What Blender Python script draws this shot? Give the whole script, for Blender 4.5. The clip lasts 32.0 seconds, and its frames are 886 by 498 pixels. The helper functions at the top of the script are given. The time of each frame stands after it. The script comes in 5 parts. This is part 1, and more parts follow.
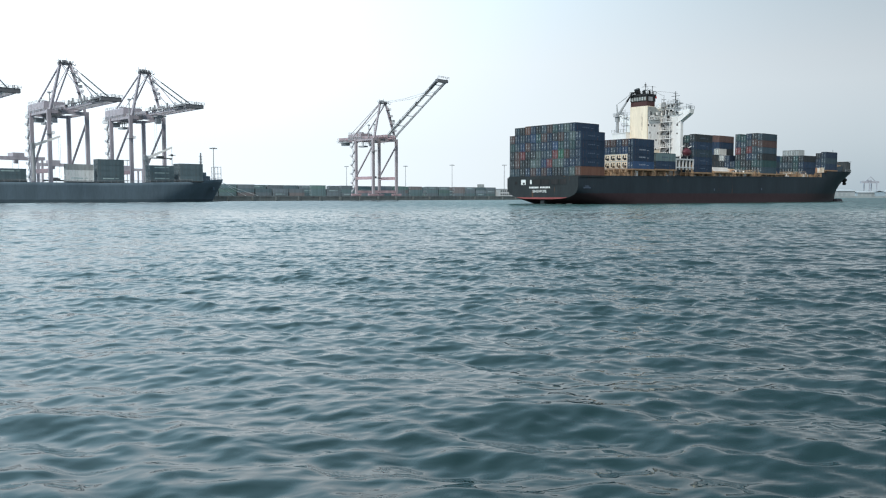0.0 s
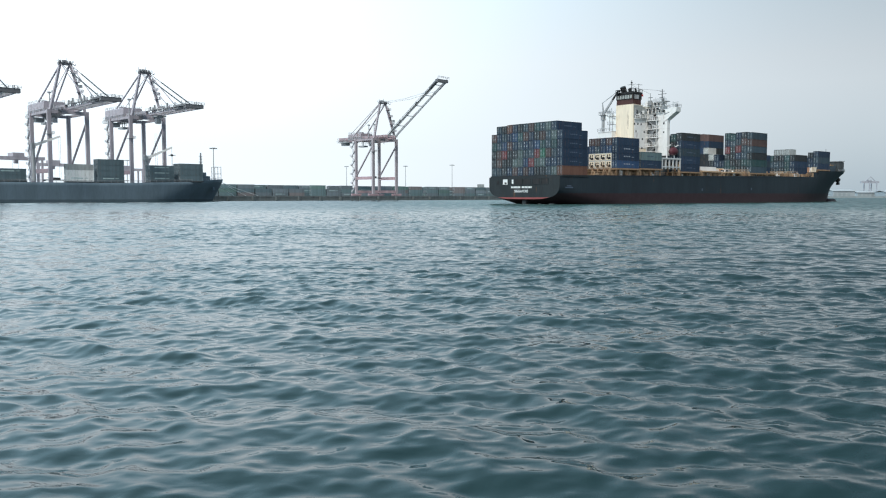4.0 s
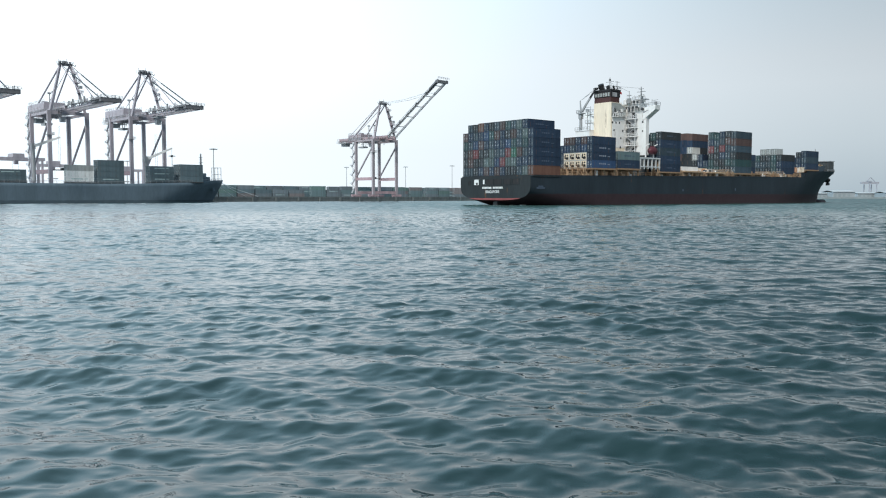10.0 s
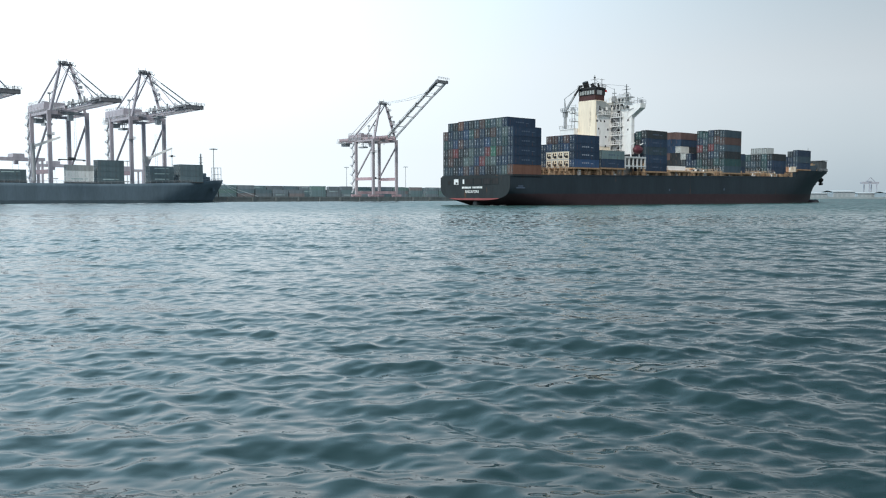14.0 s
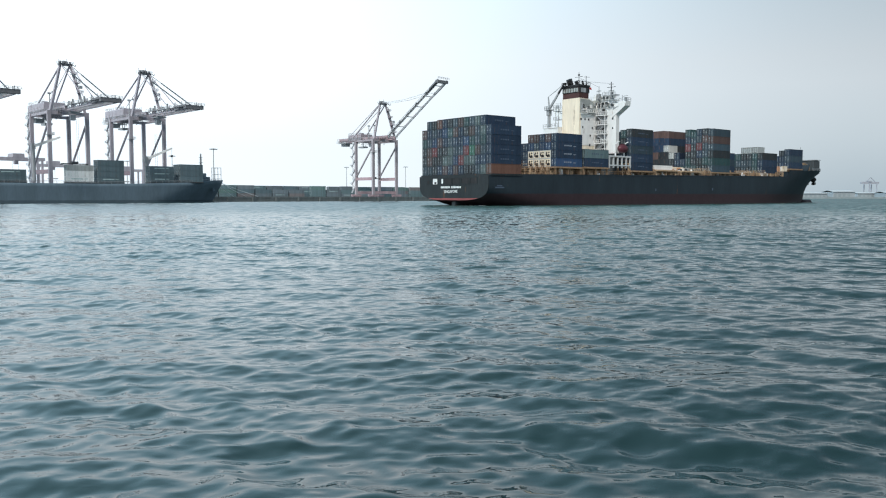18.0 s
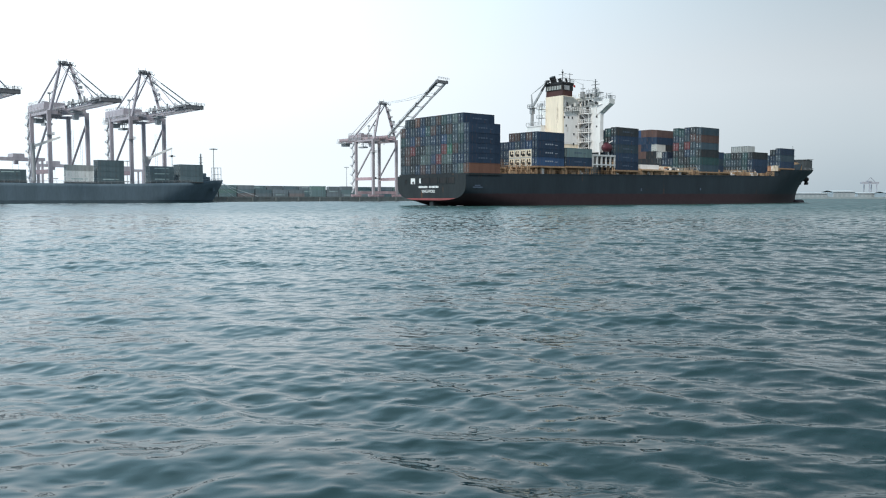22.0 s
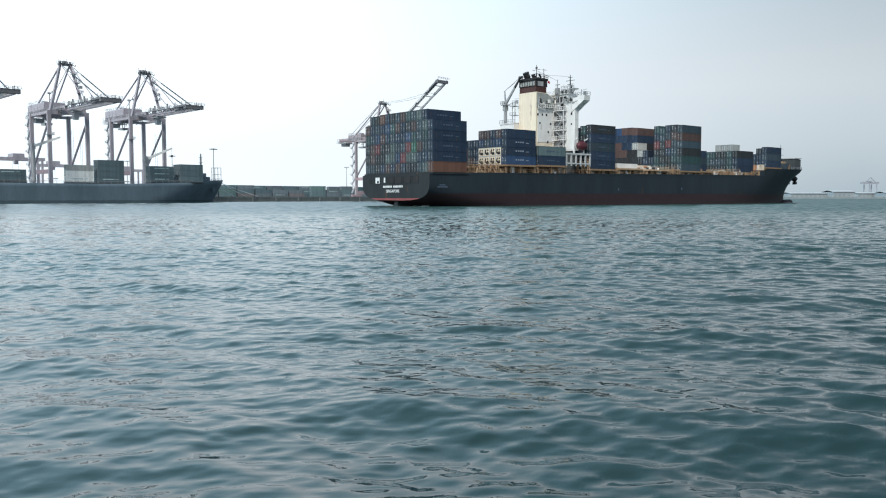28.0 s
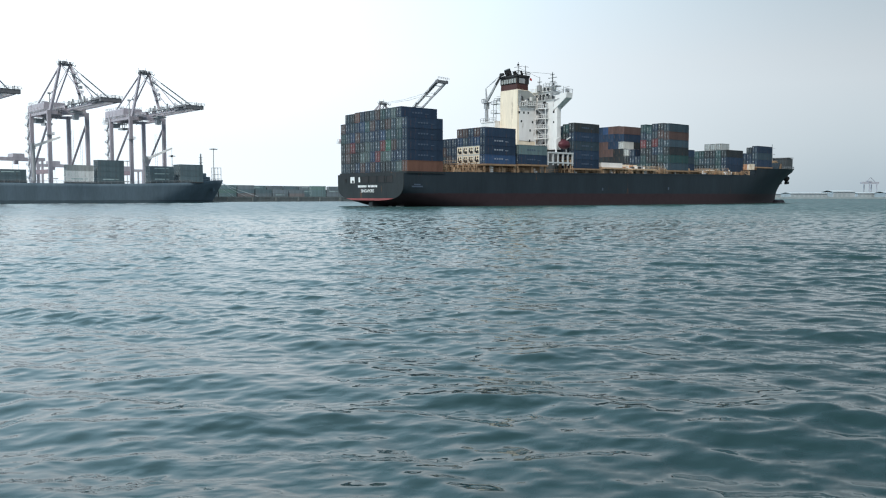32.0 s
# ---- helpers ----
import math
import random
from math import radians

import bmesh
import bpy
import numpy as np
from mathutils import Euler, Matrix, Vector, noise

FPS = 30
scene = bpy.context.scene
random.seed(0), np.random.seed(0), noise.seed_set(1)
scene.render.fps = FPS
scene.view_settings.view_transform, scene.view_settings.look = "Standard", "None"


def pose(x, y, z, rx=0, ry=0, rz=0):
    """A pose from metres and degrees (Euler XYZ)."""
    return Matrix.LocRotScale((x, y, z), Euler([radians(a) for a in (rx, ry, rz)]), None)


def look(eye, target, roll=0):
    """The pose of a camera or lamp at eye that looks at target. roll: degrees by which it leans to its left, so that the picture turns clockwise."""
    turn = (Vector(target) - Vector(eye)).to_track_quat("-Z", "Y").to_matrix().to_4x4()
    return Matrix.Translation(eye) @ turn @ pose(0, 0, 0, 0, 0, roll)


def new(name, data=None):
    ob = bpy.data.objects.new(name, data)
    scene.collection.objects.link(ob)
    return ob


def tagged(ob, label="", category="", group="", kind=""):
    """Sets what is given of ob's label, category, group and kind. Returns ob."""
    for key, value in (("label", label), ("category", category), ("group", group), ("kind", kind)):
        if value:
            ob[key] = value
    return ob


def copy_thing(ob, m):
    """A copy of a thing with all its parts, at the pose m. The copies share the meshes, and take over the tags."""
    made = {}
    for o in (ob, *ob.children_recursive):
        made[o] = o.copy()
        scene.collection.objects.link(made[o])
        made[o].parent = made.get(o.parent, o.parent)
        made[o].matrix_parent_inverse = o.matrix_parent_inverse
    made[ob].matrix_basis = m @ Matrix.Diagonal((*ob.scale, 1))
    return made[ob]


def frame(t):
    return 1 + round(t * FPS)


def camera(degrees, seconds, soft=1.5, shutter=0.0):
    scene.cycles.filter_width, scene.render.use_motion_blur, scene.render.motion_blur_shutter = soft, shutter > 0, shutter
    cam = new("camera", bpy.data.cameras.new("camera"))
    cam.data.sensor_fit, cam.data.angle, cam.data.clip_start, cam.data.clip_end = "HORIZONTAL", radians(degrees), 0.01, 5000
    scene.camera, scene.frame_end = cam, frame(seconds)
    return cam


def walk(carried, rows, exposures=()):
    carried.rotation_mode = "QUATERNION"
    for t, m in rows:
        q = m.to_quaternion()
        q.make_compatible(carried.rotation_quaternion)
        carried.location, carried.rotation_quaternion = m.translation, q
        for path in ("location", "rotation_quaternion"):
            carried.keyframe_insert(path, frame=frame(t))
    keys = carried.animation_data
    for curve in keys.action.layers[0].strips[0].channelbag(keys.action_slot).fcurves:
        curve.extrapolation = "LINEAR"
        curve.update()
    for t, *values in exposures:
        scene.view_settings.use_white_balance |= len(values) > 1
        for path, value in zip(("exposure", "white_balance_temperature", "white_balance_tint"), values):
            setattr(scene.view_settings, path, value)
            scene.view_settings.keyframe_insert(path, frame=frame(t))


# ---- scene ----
# ---- camera and its walk ----
cam = camera(58.5, 32.0, soft=1.15)
EYE = (0.0, 0.0, 2.49)
walk(cam, [(0.0, pose(*EYE, 86.211, 0, 0)), (8.9, pose(*EYE, 86.211, 0, 0)),
           (9.5, pose(*EYE, 86.268, 0, 0)), (32.0, pose(*EYE, 86.268, 0, 0))])

# ---- world, sun, exposure ----
SUN_EL, SUN_AZ = radians(46), radians(-163)      # azimuth from +Y, to the left
world = bpy.data.worlds.new("hazy_sky")
scene.world = world
world.use_nodes = True
wn, wl = world.node_tree.nodes, world.node_tree.links
sky = wn.new("ShaderNodeTexSky")
sky.sky_type = "NISHITA"
sky.sun_disc = False
sky.sun_elevation, sky.sun_rotation = SUN_EL, SUN_AZ
sky.air_density, sky.dust_density, sky.ozone_density = 1.0, 3.0, 2.0
# thin high cloud: milky white towards azimuth -72, grey-blue away from it
gen = wn.new("ShaderNodeTexCoord")
dot = wn.new("ShaderNodeVectorMath")
dot.operation = "DOT_PRODUCT"
dot.inputs[1].default_value = (math.sin(radians(-72)), math.cos(radians(-72)), 0.0)
wl.new(gen.outputs["Generated"], dot.inputs[0])
lit = wn.new("ShaderNodeMapRange")
lit.interpolation_type = "SMOOTHSTEP"
lit.inputs["From Min"].default_value, lit.inputs["From Max"].default_value = -0.35, 0.87
wl.new(dot.outputs["Value"], lit.inputs["Value"])
haze = wn.new("ShaderNodeMix")
haze.data_type = "RGBA"
haze.inputs["A"].default_value, haze.inputs["B"].default_value = (2.0, 2.3, 2.55, 1), (12.0, 13.1, 13.9, 1)
wl.new(lit.outputs["Result"], haze.inputs["Factor"])
# overhead the cloud is thinner and lets more blue through
blue = wn.new("ShaderNodeMix")
blue.data_type, blue.blend_type = "RGBA", "MULTIPLY"
blue.inputs["B"].default_value = (0.66, 0.95, 1.09, 1)
# the air over the water is thick and a little dimmer
murk = wn.new("ShaderNodeMix")
murk.data_type = "RGBA"
low = wn.new("ShaderNodeMix")
low.data_type = "RGBA"
low.inputs["A"].default_value, low.inputs["B"].default_value = (4.35, 4.8, 5.1, 1), (7.15, 7.95, 8.5, 1)
wl.new(lit.outputs["Result"], low.inputs["Factor"])
wl.new(haze.outputs["Result"], murk.inputs["A"])
wl.new(low.outputs["Result"], murk.inputs["B"])
# smoke-grey haze lies along the horizon away from the bright side
band = wn.new("ShaderNodeMix")
band.data_type = "RGBA"
band.inputs["B"].default_value = (2.9, 3.55, 4.0, 1)
wl.new(murk.outputs["Result"], band.inputs["A"])
wl.new(band.outputs["Result"], blue.inputs["A"])
veil = wn.new("ShaderNodeMix")
veil.data_type = "RGBA"
up = wn.new("ShaderNodeSeparateXYZ")
wl.new(gen.outputs["Generated"], up.inputs[0])
thin = wn.new("ShaderNodeMapRange")
thin.inputs["From Min"].default_value, thin.inputs["From Max"].default_value = 0.25, 0.9
thin.inputs["To Min"].default_value, thin.inputs["To Max"].default_value = 0.95, 0.7
wl.new(up.outputs["Z"], thin.inputs["Value"])
wl.new(thin.outputs["Result"], veil.inputs["Factor"])
near_sea = wn.new("ShaderNodeMapRange")
near_sea.inputs["From Min"].default_value, near_sea.inputs["From Max"].default_value = 0.06, 0.40
near_sea.inputs["To Min"].default_value, near_sea.inputs["To Max"].default_value = 1.0, 0.0
wl.new(up.outputs["Z"], near_sea.inputs["Value"])
wl.new(near_sea.outputs["Result"], murk.inputs["Factor"])
shade = wn.new("ShaderNodeMapRange")
shade.inputs["From Min"].default_value, shade.inputs["From Max"].default_value = 0.06, 0.36
shade.inputs["To Min"].default_value, shade.inputs["To Max"].default_value = 1.0, 0.0
wl.new(lit.outputs["Result"], shade.inputs["Value"])
lying = wn.new("ShaderNodeMapRange")
lying.inputs["From Min"].default_value, lying.inputs["From Max"].default_value = 0.0, 0.13
lying.inputs["To Min"].default_value, lying.inputs["To Max"].default_value = 1.0, 0.0
wl.new(up.outputs["Z"], lying.inputs["Value"])
thick = wn.new("ShaderNodeMath")
thick.operation = "MULTIPLY"
wl.new(shade.outputs["Result"], thick.inputs[0])
wl.new(lying.outputs["Result"], thick.inputs[1])
wl.new(thick.outputs["Value"], band.inputs["Factor"])
clear = wn.new("ShaderNodeMapRange")
clear.inputs["From Min"].default_value, clear.inputs["From Max"].default_value = 0.16, 0.5
wl.new(up.outputs["Z"], clear.inputs["Value"])
wl.new(clear.outputs["Result"], blue.inputs["Factor"])
wl.new(sky.outputs["Color"], veil.inputs["A"])
wl.new(blue.outputs["Result"], veil.inputs["B"])
wl.new(veil.outputs["Result"], wn["Background"].inputs["Color"])
wn["Background"].inputs["Strength"].default_value = 0.15
sun_data = bpy.data.lights.new("sun", "SUN")
sun_data.energy, sun_data.angle, sun_data.color = 2.3, radians(10), (1.0, 0.95, 0.87)
sun = new("sun", sun_data)
sdir = Vector((math.sin(SUN_AZ) * math.cos(SUN_EL), math.cos(SUN_AZ) * math.cos(SUN_EL), math.sin(SUN_EL)))
sun.matrix_world = look(sdir * 300, (0, 0, 0))
scene.view_settings.exposure = 0.0


# ---- materials ----
def node_mat(name):
    m = bpy.data.materials.new(name)
    m.use_nodes = True
    t = m.node_tree
    return m, t.nodes, t.links, t.nodes["Principled BSDF"]


def paint(name, col, rough=0.55, metal=0.0, wear=0.25, rust=0.0, scale=0.6, rnd=0.0, streak=True, spec=0.3):
    """Weathered paint on steel or concrete: blotches, rain streaks, a little rust, fine bump."""
    m, n, l, b = node_mat(name)
    tc = n.new("ShaderNodeTexCoord")
    mp = n.new("ShaderNodeMapping")
    mp.inputs["Scale"].default_value = (1, 1, 0.22 if streak else 1)
    l.new(tc.outputs["Object"], mp.inputs["Vector"])
    big = n.new("ShaderNodeTexNoise")
    big.inputs["Scale"].default_value, big.inputs["Detail"].default_value = scale, 6
    big.inputs["Roughness"].default_value = 0.65
    l.new(mp.outputs["Vector"], big.inputs["Vector"])
    fine = n.new("ShaderNodeTexNoise")
    fine.inputs["Scale"].default_value, fine.inputs["Detail"].default_value = scale * 9, 4
    l.new(mp.outputs["Vector"], fine.inputs["Vector"])
    add = n.new("ShaderNodeMath")
    add.operation = "MULTIPLY_ADD"
    add.inputs[1].default_value = 0.4
    l.new(fine.outputs["Fac"], add.inputs[0])
    l.new(big.outputs["Fac"], add.inputs[2])
    rng = n.new("ShaderNodeMapRange")
    rng.inputs["From Min"].default_value, rng.inputs["From Max"].default_value = 0.45, 0.95
    rng.inputs["To Min"].default_value, rng.inputs["To Max"].default_value = 1 - wear, 1 + wear
    l.new(add.outputs["Value"], rng.inputs["Value"])
    hsv = n.new("ShaderNodeHueSaturation")
    hsv.inputs["Color"].default_value = (*col, 1)
    val = rng.outputs["Result"]
    if rnd:
        oi = n.new("ShaderNodeObjectInfo")
        r2 = n.new("ShaderNodeMapRange")
        r2.inputs["To Min"].default_value, r2.inputs["To Max"].default_value = 1 - rnd, 1 + rnd
        l.new(oi.outputs["Random"], r2.inputs["Value"])
        mul = n.new("ShaderNodeMath")
        mul.operation = "MULTIPLY"
        l.new(val, mul.inputs[0])
        l.new(r2.outputs["Result"], mul.inputs[1])
        val = mul.outputs["Value"]
    l.new(val, hsv.inputs["Value"])
    out = hsv.outputs["Color"]
    if rust:
        rn = n.new("ShaderNodeTexNoise")
        rn.inputs["Scale"].default_value, rn.inputs["Detail"].default_value = scale * 2.3, 8
        rn.inputs["Roughness"].default_value = 0.7
        l.new(mp.outputs["Vector"], rn.inputs["Vector"])
        rr = n.new("ShaderNodeMapRange")
        rr.inputs["From Min"].default_value, rr.inputs["From Max"].default_value = 0.64 - rust * 0.14, 0.74
        rr.inputs["To Max"].default_value = 0.85
        l.new(rn.outputs["Fac"], rr.inputs["Value"])
        mx = n.new("ShaderNodeMix")
        mx.data_type = "RGBA"
        mx.inputs["B"].default_value = (0.16, 0.075, 0.035, 1)
        l.new(rr.outputs["Result"], mx.inputs["Factor"])
        l.new(out, mx.inputs["A"])
        out = mx.outputs["Result"]
    l.new(out, b.inputs["Base Color"])
    b.inputs["Roughness"].default_value, b.inputs["Metallic"].default_value = rough, metal
    b.inputs["Specular IOR Level"].default_value = spec
    bump = n.new("ShaderNodeBump")
    bump.inputs["Strength"].default_value, bump.inputs["Distance"].default_value = 0.25, 0.02
    l.new(fine.outputs["Fac"], bump.inputs["Height"])
    l.new(bump.outputs["Normal"], b.inputs["Normal"])
    return m


def corrugated(name, col, rnd=0.18, wear=0.22, rust=0.5):
    """Container steel: paint with pressed vertical corrugations as relief."""
    m = paint(name, col, 0.6, 0, wear, rust, 0.45, rnd, spec=0.2)
    n, l = m.node_tree.nodes, m.node_tree.links
    tc = n.new("ShaderNodeTexCoord")
    wv = n.new("ShaderNodeTexWave")
    wv.bands_direction = "X"
    wv.inputs["Scale"].default_value = 1.1
    l.new(tc.outputs["Object"], wv.inputs["Vector"])
    bump = n.new("ShaderNodeBump")
    bump.inputs["Strength"].default_value, bump.inputs["Distance"].default_value = 0.7, 0.05
    l.new(wv.outputs["Fac"], bump.inputs["Height"])
    l.new(bump.outputs["Normal"], n["Principled BSDF"].inputs["Normal"])
    return m


def hull_paint(name, top, boot, line, rust=0.4):
    """Ship's side: dark topsides over a dull red boot topping below the height `line`, scuffed and streaked."""
    m = paint(name, top, 0.6, 0, 0.2, rust, 0.16, spec=0.15)
    n, l = m.node_tree.nodes, m.node_tree.links
    b = n["Principled BSDF"]
    src = b.inputs["Base Color"].links[0].from_socket
    tc = n.new("ShaderNodeTexCoord")
    sep = n.new("ShaderNodeSeparateXYZ")
    l.new(tc.outputs["Object"], sep.inputs[0])
    nz = n.new("ShaderNodeTexNoise")
    nz.inputs["Scale"].default_value, nz.inputs["Detail"].default_value = 0.5, 5
    l.new(tc.outputs["Object"], nz.inputs["Vector"])
    h = n.new("ShaderNodeMath")
    h.operation = "MULTIPLY_ADD"
    h.inputs[1].default_value = 0.5
    l.new(nz.outputs["Fac"], h.inputs[0])
    l.new(sep.outputs["Z"], h.inputs[2])
    r = n.new("ShaderNodeMapRange")
    r.inputs["From Min"].default_value, r.inputs["From Max"].default_value = line + 0.1, line + 0.4
    l.new(h.outputs["Value"], r.inputs["Value"])
    red = n.new("ShaderNodeMix")
    red.data_type = "RGBA"
    red.inputs["A"].default_value, red.inputs["B"].default_value = (*[c * 0.6 for c in boot], 1), (*boot, 1)
    l.new(nz.outputs["Fac"], red.inputs["Factor"])
    mx = n.new("ShaderNodeMix")
    mx.data_type = "RGBA"
    l.new(r.outputs["Result"], mx.inputs["Factor"])
    l.new(red.outputs["Result"], mx.inputs["A"])
    l.new(src, mx.inputs["B"])
    l.new(mx.outputs["Result"], b.inputs["Base Color"])
    return m


def sea_material():
    m, n, l, b = node_mat("sea_water")
    tc = n.new("ShaderNodeTexCoord")
    nz = n.new("ShaderNodeTexNoise")
    nz.inputs["Scale"].default_value, nz.inputs["Detail"].default_value = 0.06, 4
    l.new(tc.outputs["Object"], nz.inputs["Vector"])
    cr = n.new("ShaderNodeMix")
    cr.data_type = "RGBA"
    cr.inputs["A"].default_value, cr.inputs["B"].default_value = (0.0105, 0.026, 0.0275, 1), (0.0155, 0.040, 0.042, 1)
    l.new(nz.outputs["Fac"], cr.inputs["Factor"])
    # base colour turns lighter and greener farther out and to the right
    at = n.new("ShaderNodeSeparateXYZ")
    l.new(tc.outputs["Object"], at.inputs[0])
    reach = []
    for axis, a0, a1 in (("Y", 35, 150), ("X", -45, 15)):
        r = n.new("ShaderNodeMapRange")
        r.inputs["From Min"].default_value, r.inputs["From Max"].default_value = a0, a1
        l.new(at.outputs[axis], r.inputs["Value"])
        reach.append(r)
    both = n.new("ShaderNodeMath")
    both.operation = "MULTIPLY"
    l.new(reach[0].outputs["Result"], both.inputs[0])
    l.new(reach[1].outputs["Result"], both.inputs[1])
    far_tint = n.new("ShaderNodeMix")
    far_tint.data_type = "RGBA"
    far_tint.inputs["B"].default_value = (0.034, 0.076, 0.070, 1)
    l.new(both.outputs["Value"], far_tint.inputs["Factor"])
    l.new(cr.outputs["Result"], far_tint.inputs["A"])
    l.new(far_tint.outputs["Result"], b.inputs["Base Color"])
    b.inputs["IOR"].default_value = 1.333
    # ripples too small to be built out there spread the reflections
    chop = n.new("ShaderNodeMapRange")
    chop.inputs["From Min"].default_value, chop.inputs["From Max"].default_value = 65, 160
    chop.inputs["To Min"].default_value, chop.inputs["To Max"].default_value = 0.03, 0.22
    l.new(at.outputs["Y"], chop.inputs["Value"])
    l.new(chop.outputs["Result"], b.inputs["Roughness"])
    last = None
    # cat's paws: patches where the breeze wrinkles the surface
    paw = n.new("ShaderNodeTexNoise")
    paw.inputs["Scale"].default_value, paw.inputs["Detail"].default_value = 0.16, 3
    l.new(tc.outputs["Object"], paw.inputs["Vector"])
    breeze = n.new("ShaderNodeMapRange")
    breeze.inputs["From Min"].default_value, breeze.inputs["From Max"].default_value = 0.48, 0.66
    breeze.inputs["To Min"].default_value, breeze.inputs["To Max"].default_value = 0.10, 0.5
    l.new(paw.outputs["Fac"], breeze.inputs["Value"])
    for sx, sy, scale, dist, stren in ((0.7, 1.0, 2.4, 0.06, 0), (0.75, 1.0, 5.0, 0.025, 0), (0.8, 1.0, 13.0, 0.002, 0.25)):
        mp = n.new("ShaderNodeMapping")
        mp.inputs["Scale"].default_value = (sx, sy, 1)
        l.new(tc.outputs["Object"], mp.inputs["Vector"])
        t = n.new("ShaderNodeTexNoise")
        t.inputs["Scale"].default_value, t.inputs["Detail"].default_value = scale, 1.5
        t.inputs["Distortion"].default_value = 0.5
        l.new(mp.outputs["Vector"], t.inputs["Vector"])
        bp = n.new("ShaderNodeBump")
        bp.inputs["Strength"].default_value, bp.inputs["Distance"].default_value = stren, dist
        l.new(t.outputs["Fac"], bp.inputs["Height"])
        if not stren:
            l.new(breeze.outputs["Result"], bp.inputs["Strength"])
        if last:
            l.new(last.outputs["Normal"], bp.inputs["Normal"])
        last = bp
    l.new(last.outputs["Normal"], b.inputs["Normal"])
    return m


def glass(name):
    m, n, l, b = node_mat(name)
    b.inputs["Base Color"].default_value = (0.015, 0.02, 0.025, 1)
    b.inputs["Roughness"].default_value = 0.08
    return m


SEA = sea_material()
HULL = hull_paint("black_hull_paint", (0.027, 0.039, 0.050), (0.056, 0.036, 0.042), 3.6, 0.12)
STERN = paint("black_stern_paint", (0.032, 0.039, 0.043), 0.6, 0, 0.25, 0.25, 0.3, spec=0.15)
# berthed ship's hull: blue-grey raised to include haze in its colour
HULL_B = hull_paint("blue_grey_hull_paint", (0.13, 0.182, 0.222), (0.11, 0.155, 0.185), 1.2, 0.0)
BOTTOM_RED = paint("faded_red_antifouling", (0.30, 0.085, 0.085), 0.6, 0, 0.3, 0.3, 0.4)
DECK = paint("oxide_red_deck", (0.11, 0.055, 0.04), 0.7, 0, 0.3, 0.4, 0.3, streak=False)
WHITE = paint("white_ship_paint", (0.82, 0.82, 0.81), 0.45, 0, 0.12, 0.25, 0.25)
PALE_WHITE = paint("grey_white_paint", (0.56, 0.585, 0.60), 0.5, 0, 0.2, 0.35, 0.5)
CREAM = paint("cream_stained_paint", (0.88, 0.77, 0.61), 0.5, 0, 0.14, 0.5, 0.22)
PEACH = paint("pale_orange_paint", (0.48, 0.34, 0.225), 0.6, 0, 0.35, 0.4, 0.8)
GEAR = paint("worn_orange_gear_paint", (0.56, 0.31, 0.19), 0.6, 0, 0.3, 0.3, 0.8)
BUFF = paint("orange_buff_paint", (0.30, 0.20, 0.125), 0.6, 0, 0.35, 0.5, 0.8)
DARK = paint("plain_black_paint", (0.025, 0.025, 0.027), 0.6, 0, 0.3, 0.2, 0.8)
MAROON = paint("maroon_funnel_paint", (0.07, 0.028, 0.026), 0.5, 0, 0.3, 0.3, 0.5)
GREY = paint("grey_steel_paint", (0.34, 0.355, 0.37), 0.5, 0, 0.2, 0.3, 0.6)
PALE_GREEN = paint("grey_green_paint", (0.36, 0.38, 0.37), 0.5, 0, 0.25, 0.3, 0.4)
RED = paint("lifeboat_red", (0.10, 0.028, 0.038), 0.4, 0, 0.15, 0.0, 0.8)
# quay crane colours are lightened so that distance haze is painted in
CRANE_P = paint("hazed_pink_grey_crane_paint", (0.41, 0.38, 0.42), 0.55, 0, 0.2, 0.25, 0.2)
CRANE_R = paint("hazed_red_crane_paint", (0.42, 0.30, 0.325), 0.55, 0, 0.25, 0.3, 0.2)
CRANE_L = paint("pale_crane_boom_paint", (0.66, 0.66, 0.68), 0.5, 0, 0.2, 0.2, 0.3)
CRANE_D = paint("dull_dark_crane_paint", (0.17, 0.175, 0.19), 0.6, 0, 0.25, 0.2, 0.4)
CONCRETE = paint("quay_concrete", (0.34, 0.36, 0.355), 0.85, 0, 0.3, 0.0, 0.25)
QUAY_FACE = paint("dark_quay_wall", (0.15, 0.175, 0.18), 0.9, 0, 0.35, 0.2, 0.5)
STORE = paint("dark_grey_green_store_paint", (0.062, 0.072, 0.078), 0.6, 0, 0.25, 0.3, 0.5)
# pink crane colour, likewise lightened to hold haze
CRANE_K = paint("hazed_pink_crane_paint", (0.365, 0.325, 0.35), 0.55, 0, 0.2, 0.25, 0.2)
# far tones lie close together: haze is put into shed, crane and shore colours
ROOF_W = paint("white_shed_roof", (0.44, 0.46, 0.47), 0.6, 0, 0.1, 0.0, 0.05)
SHED = paint("pale_grey_shed_wall", (0.33, 0.36, 0.375), 0.7, 0, 0.15, 0.0, 0.05)
FAR_CRANE = paint("far_hazed_crane_paint", (0.36, 0.37, 0.41), 0.7, 0, 0.1, 0.0, 0.05)
FLAG = paint("red_flag_cloth", (0.55, 0.05, 0.05), 0.8, 0, 0.1, 0.0, 2.0)
FAR_LAND = paint("far_grey_shore", (0.27, 0.31, 0.325), 0.9, 0, 0.2, 0.0, 0.02)
MARK = paint("white_lettering", (0.82, 0.84, 0.84), 0.5, 0, 0.06, 0.0, 0.5)
DOOR_MARK = paint("grey_door_gear", (0.20, 0.245, 0.27), 0.5, 0, 0.2, 0.0, 0.5)
PLATE = paint("pale_door_fittings", (0.27, 0.30, 0.32), 0.5, 0, 0.4, 0.5, 0.8, rnd=0.5)
STRIPE = paint("pale_teal_lettering", (0.42, 0.54, 0.54), 0.6, 0, 0.3, 0.0, 0.5)
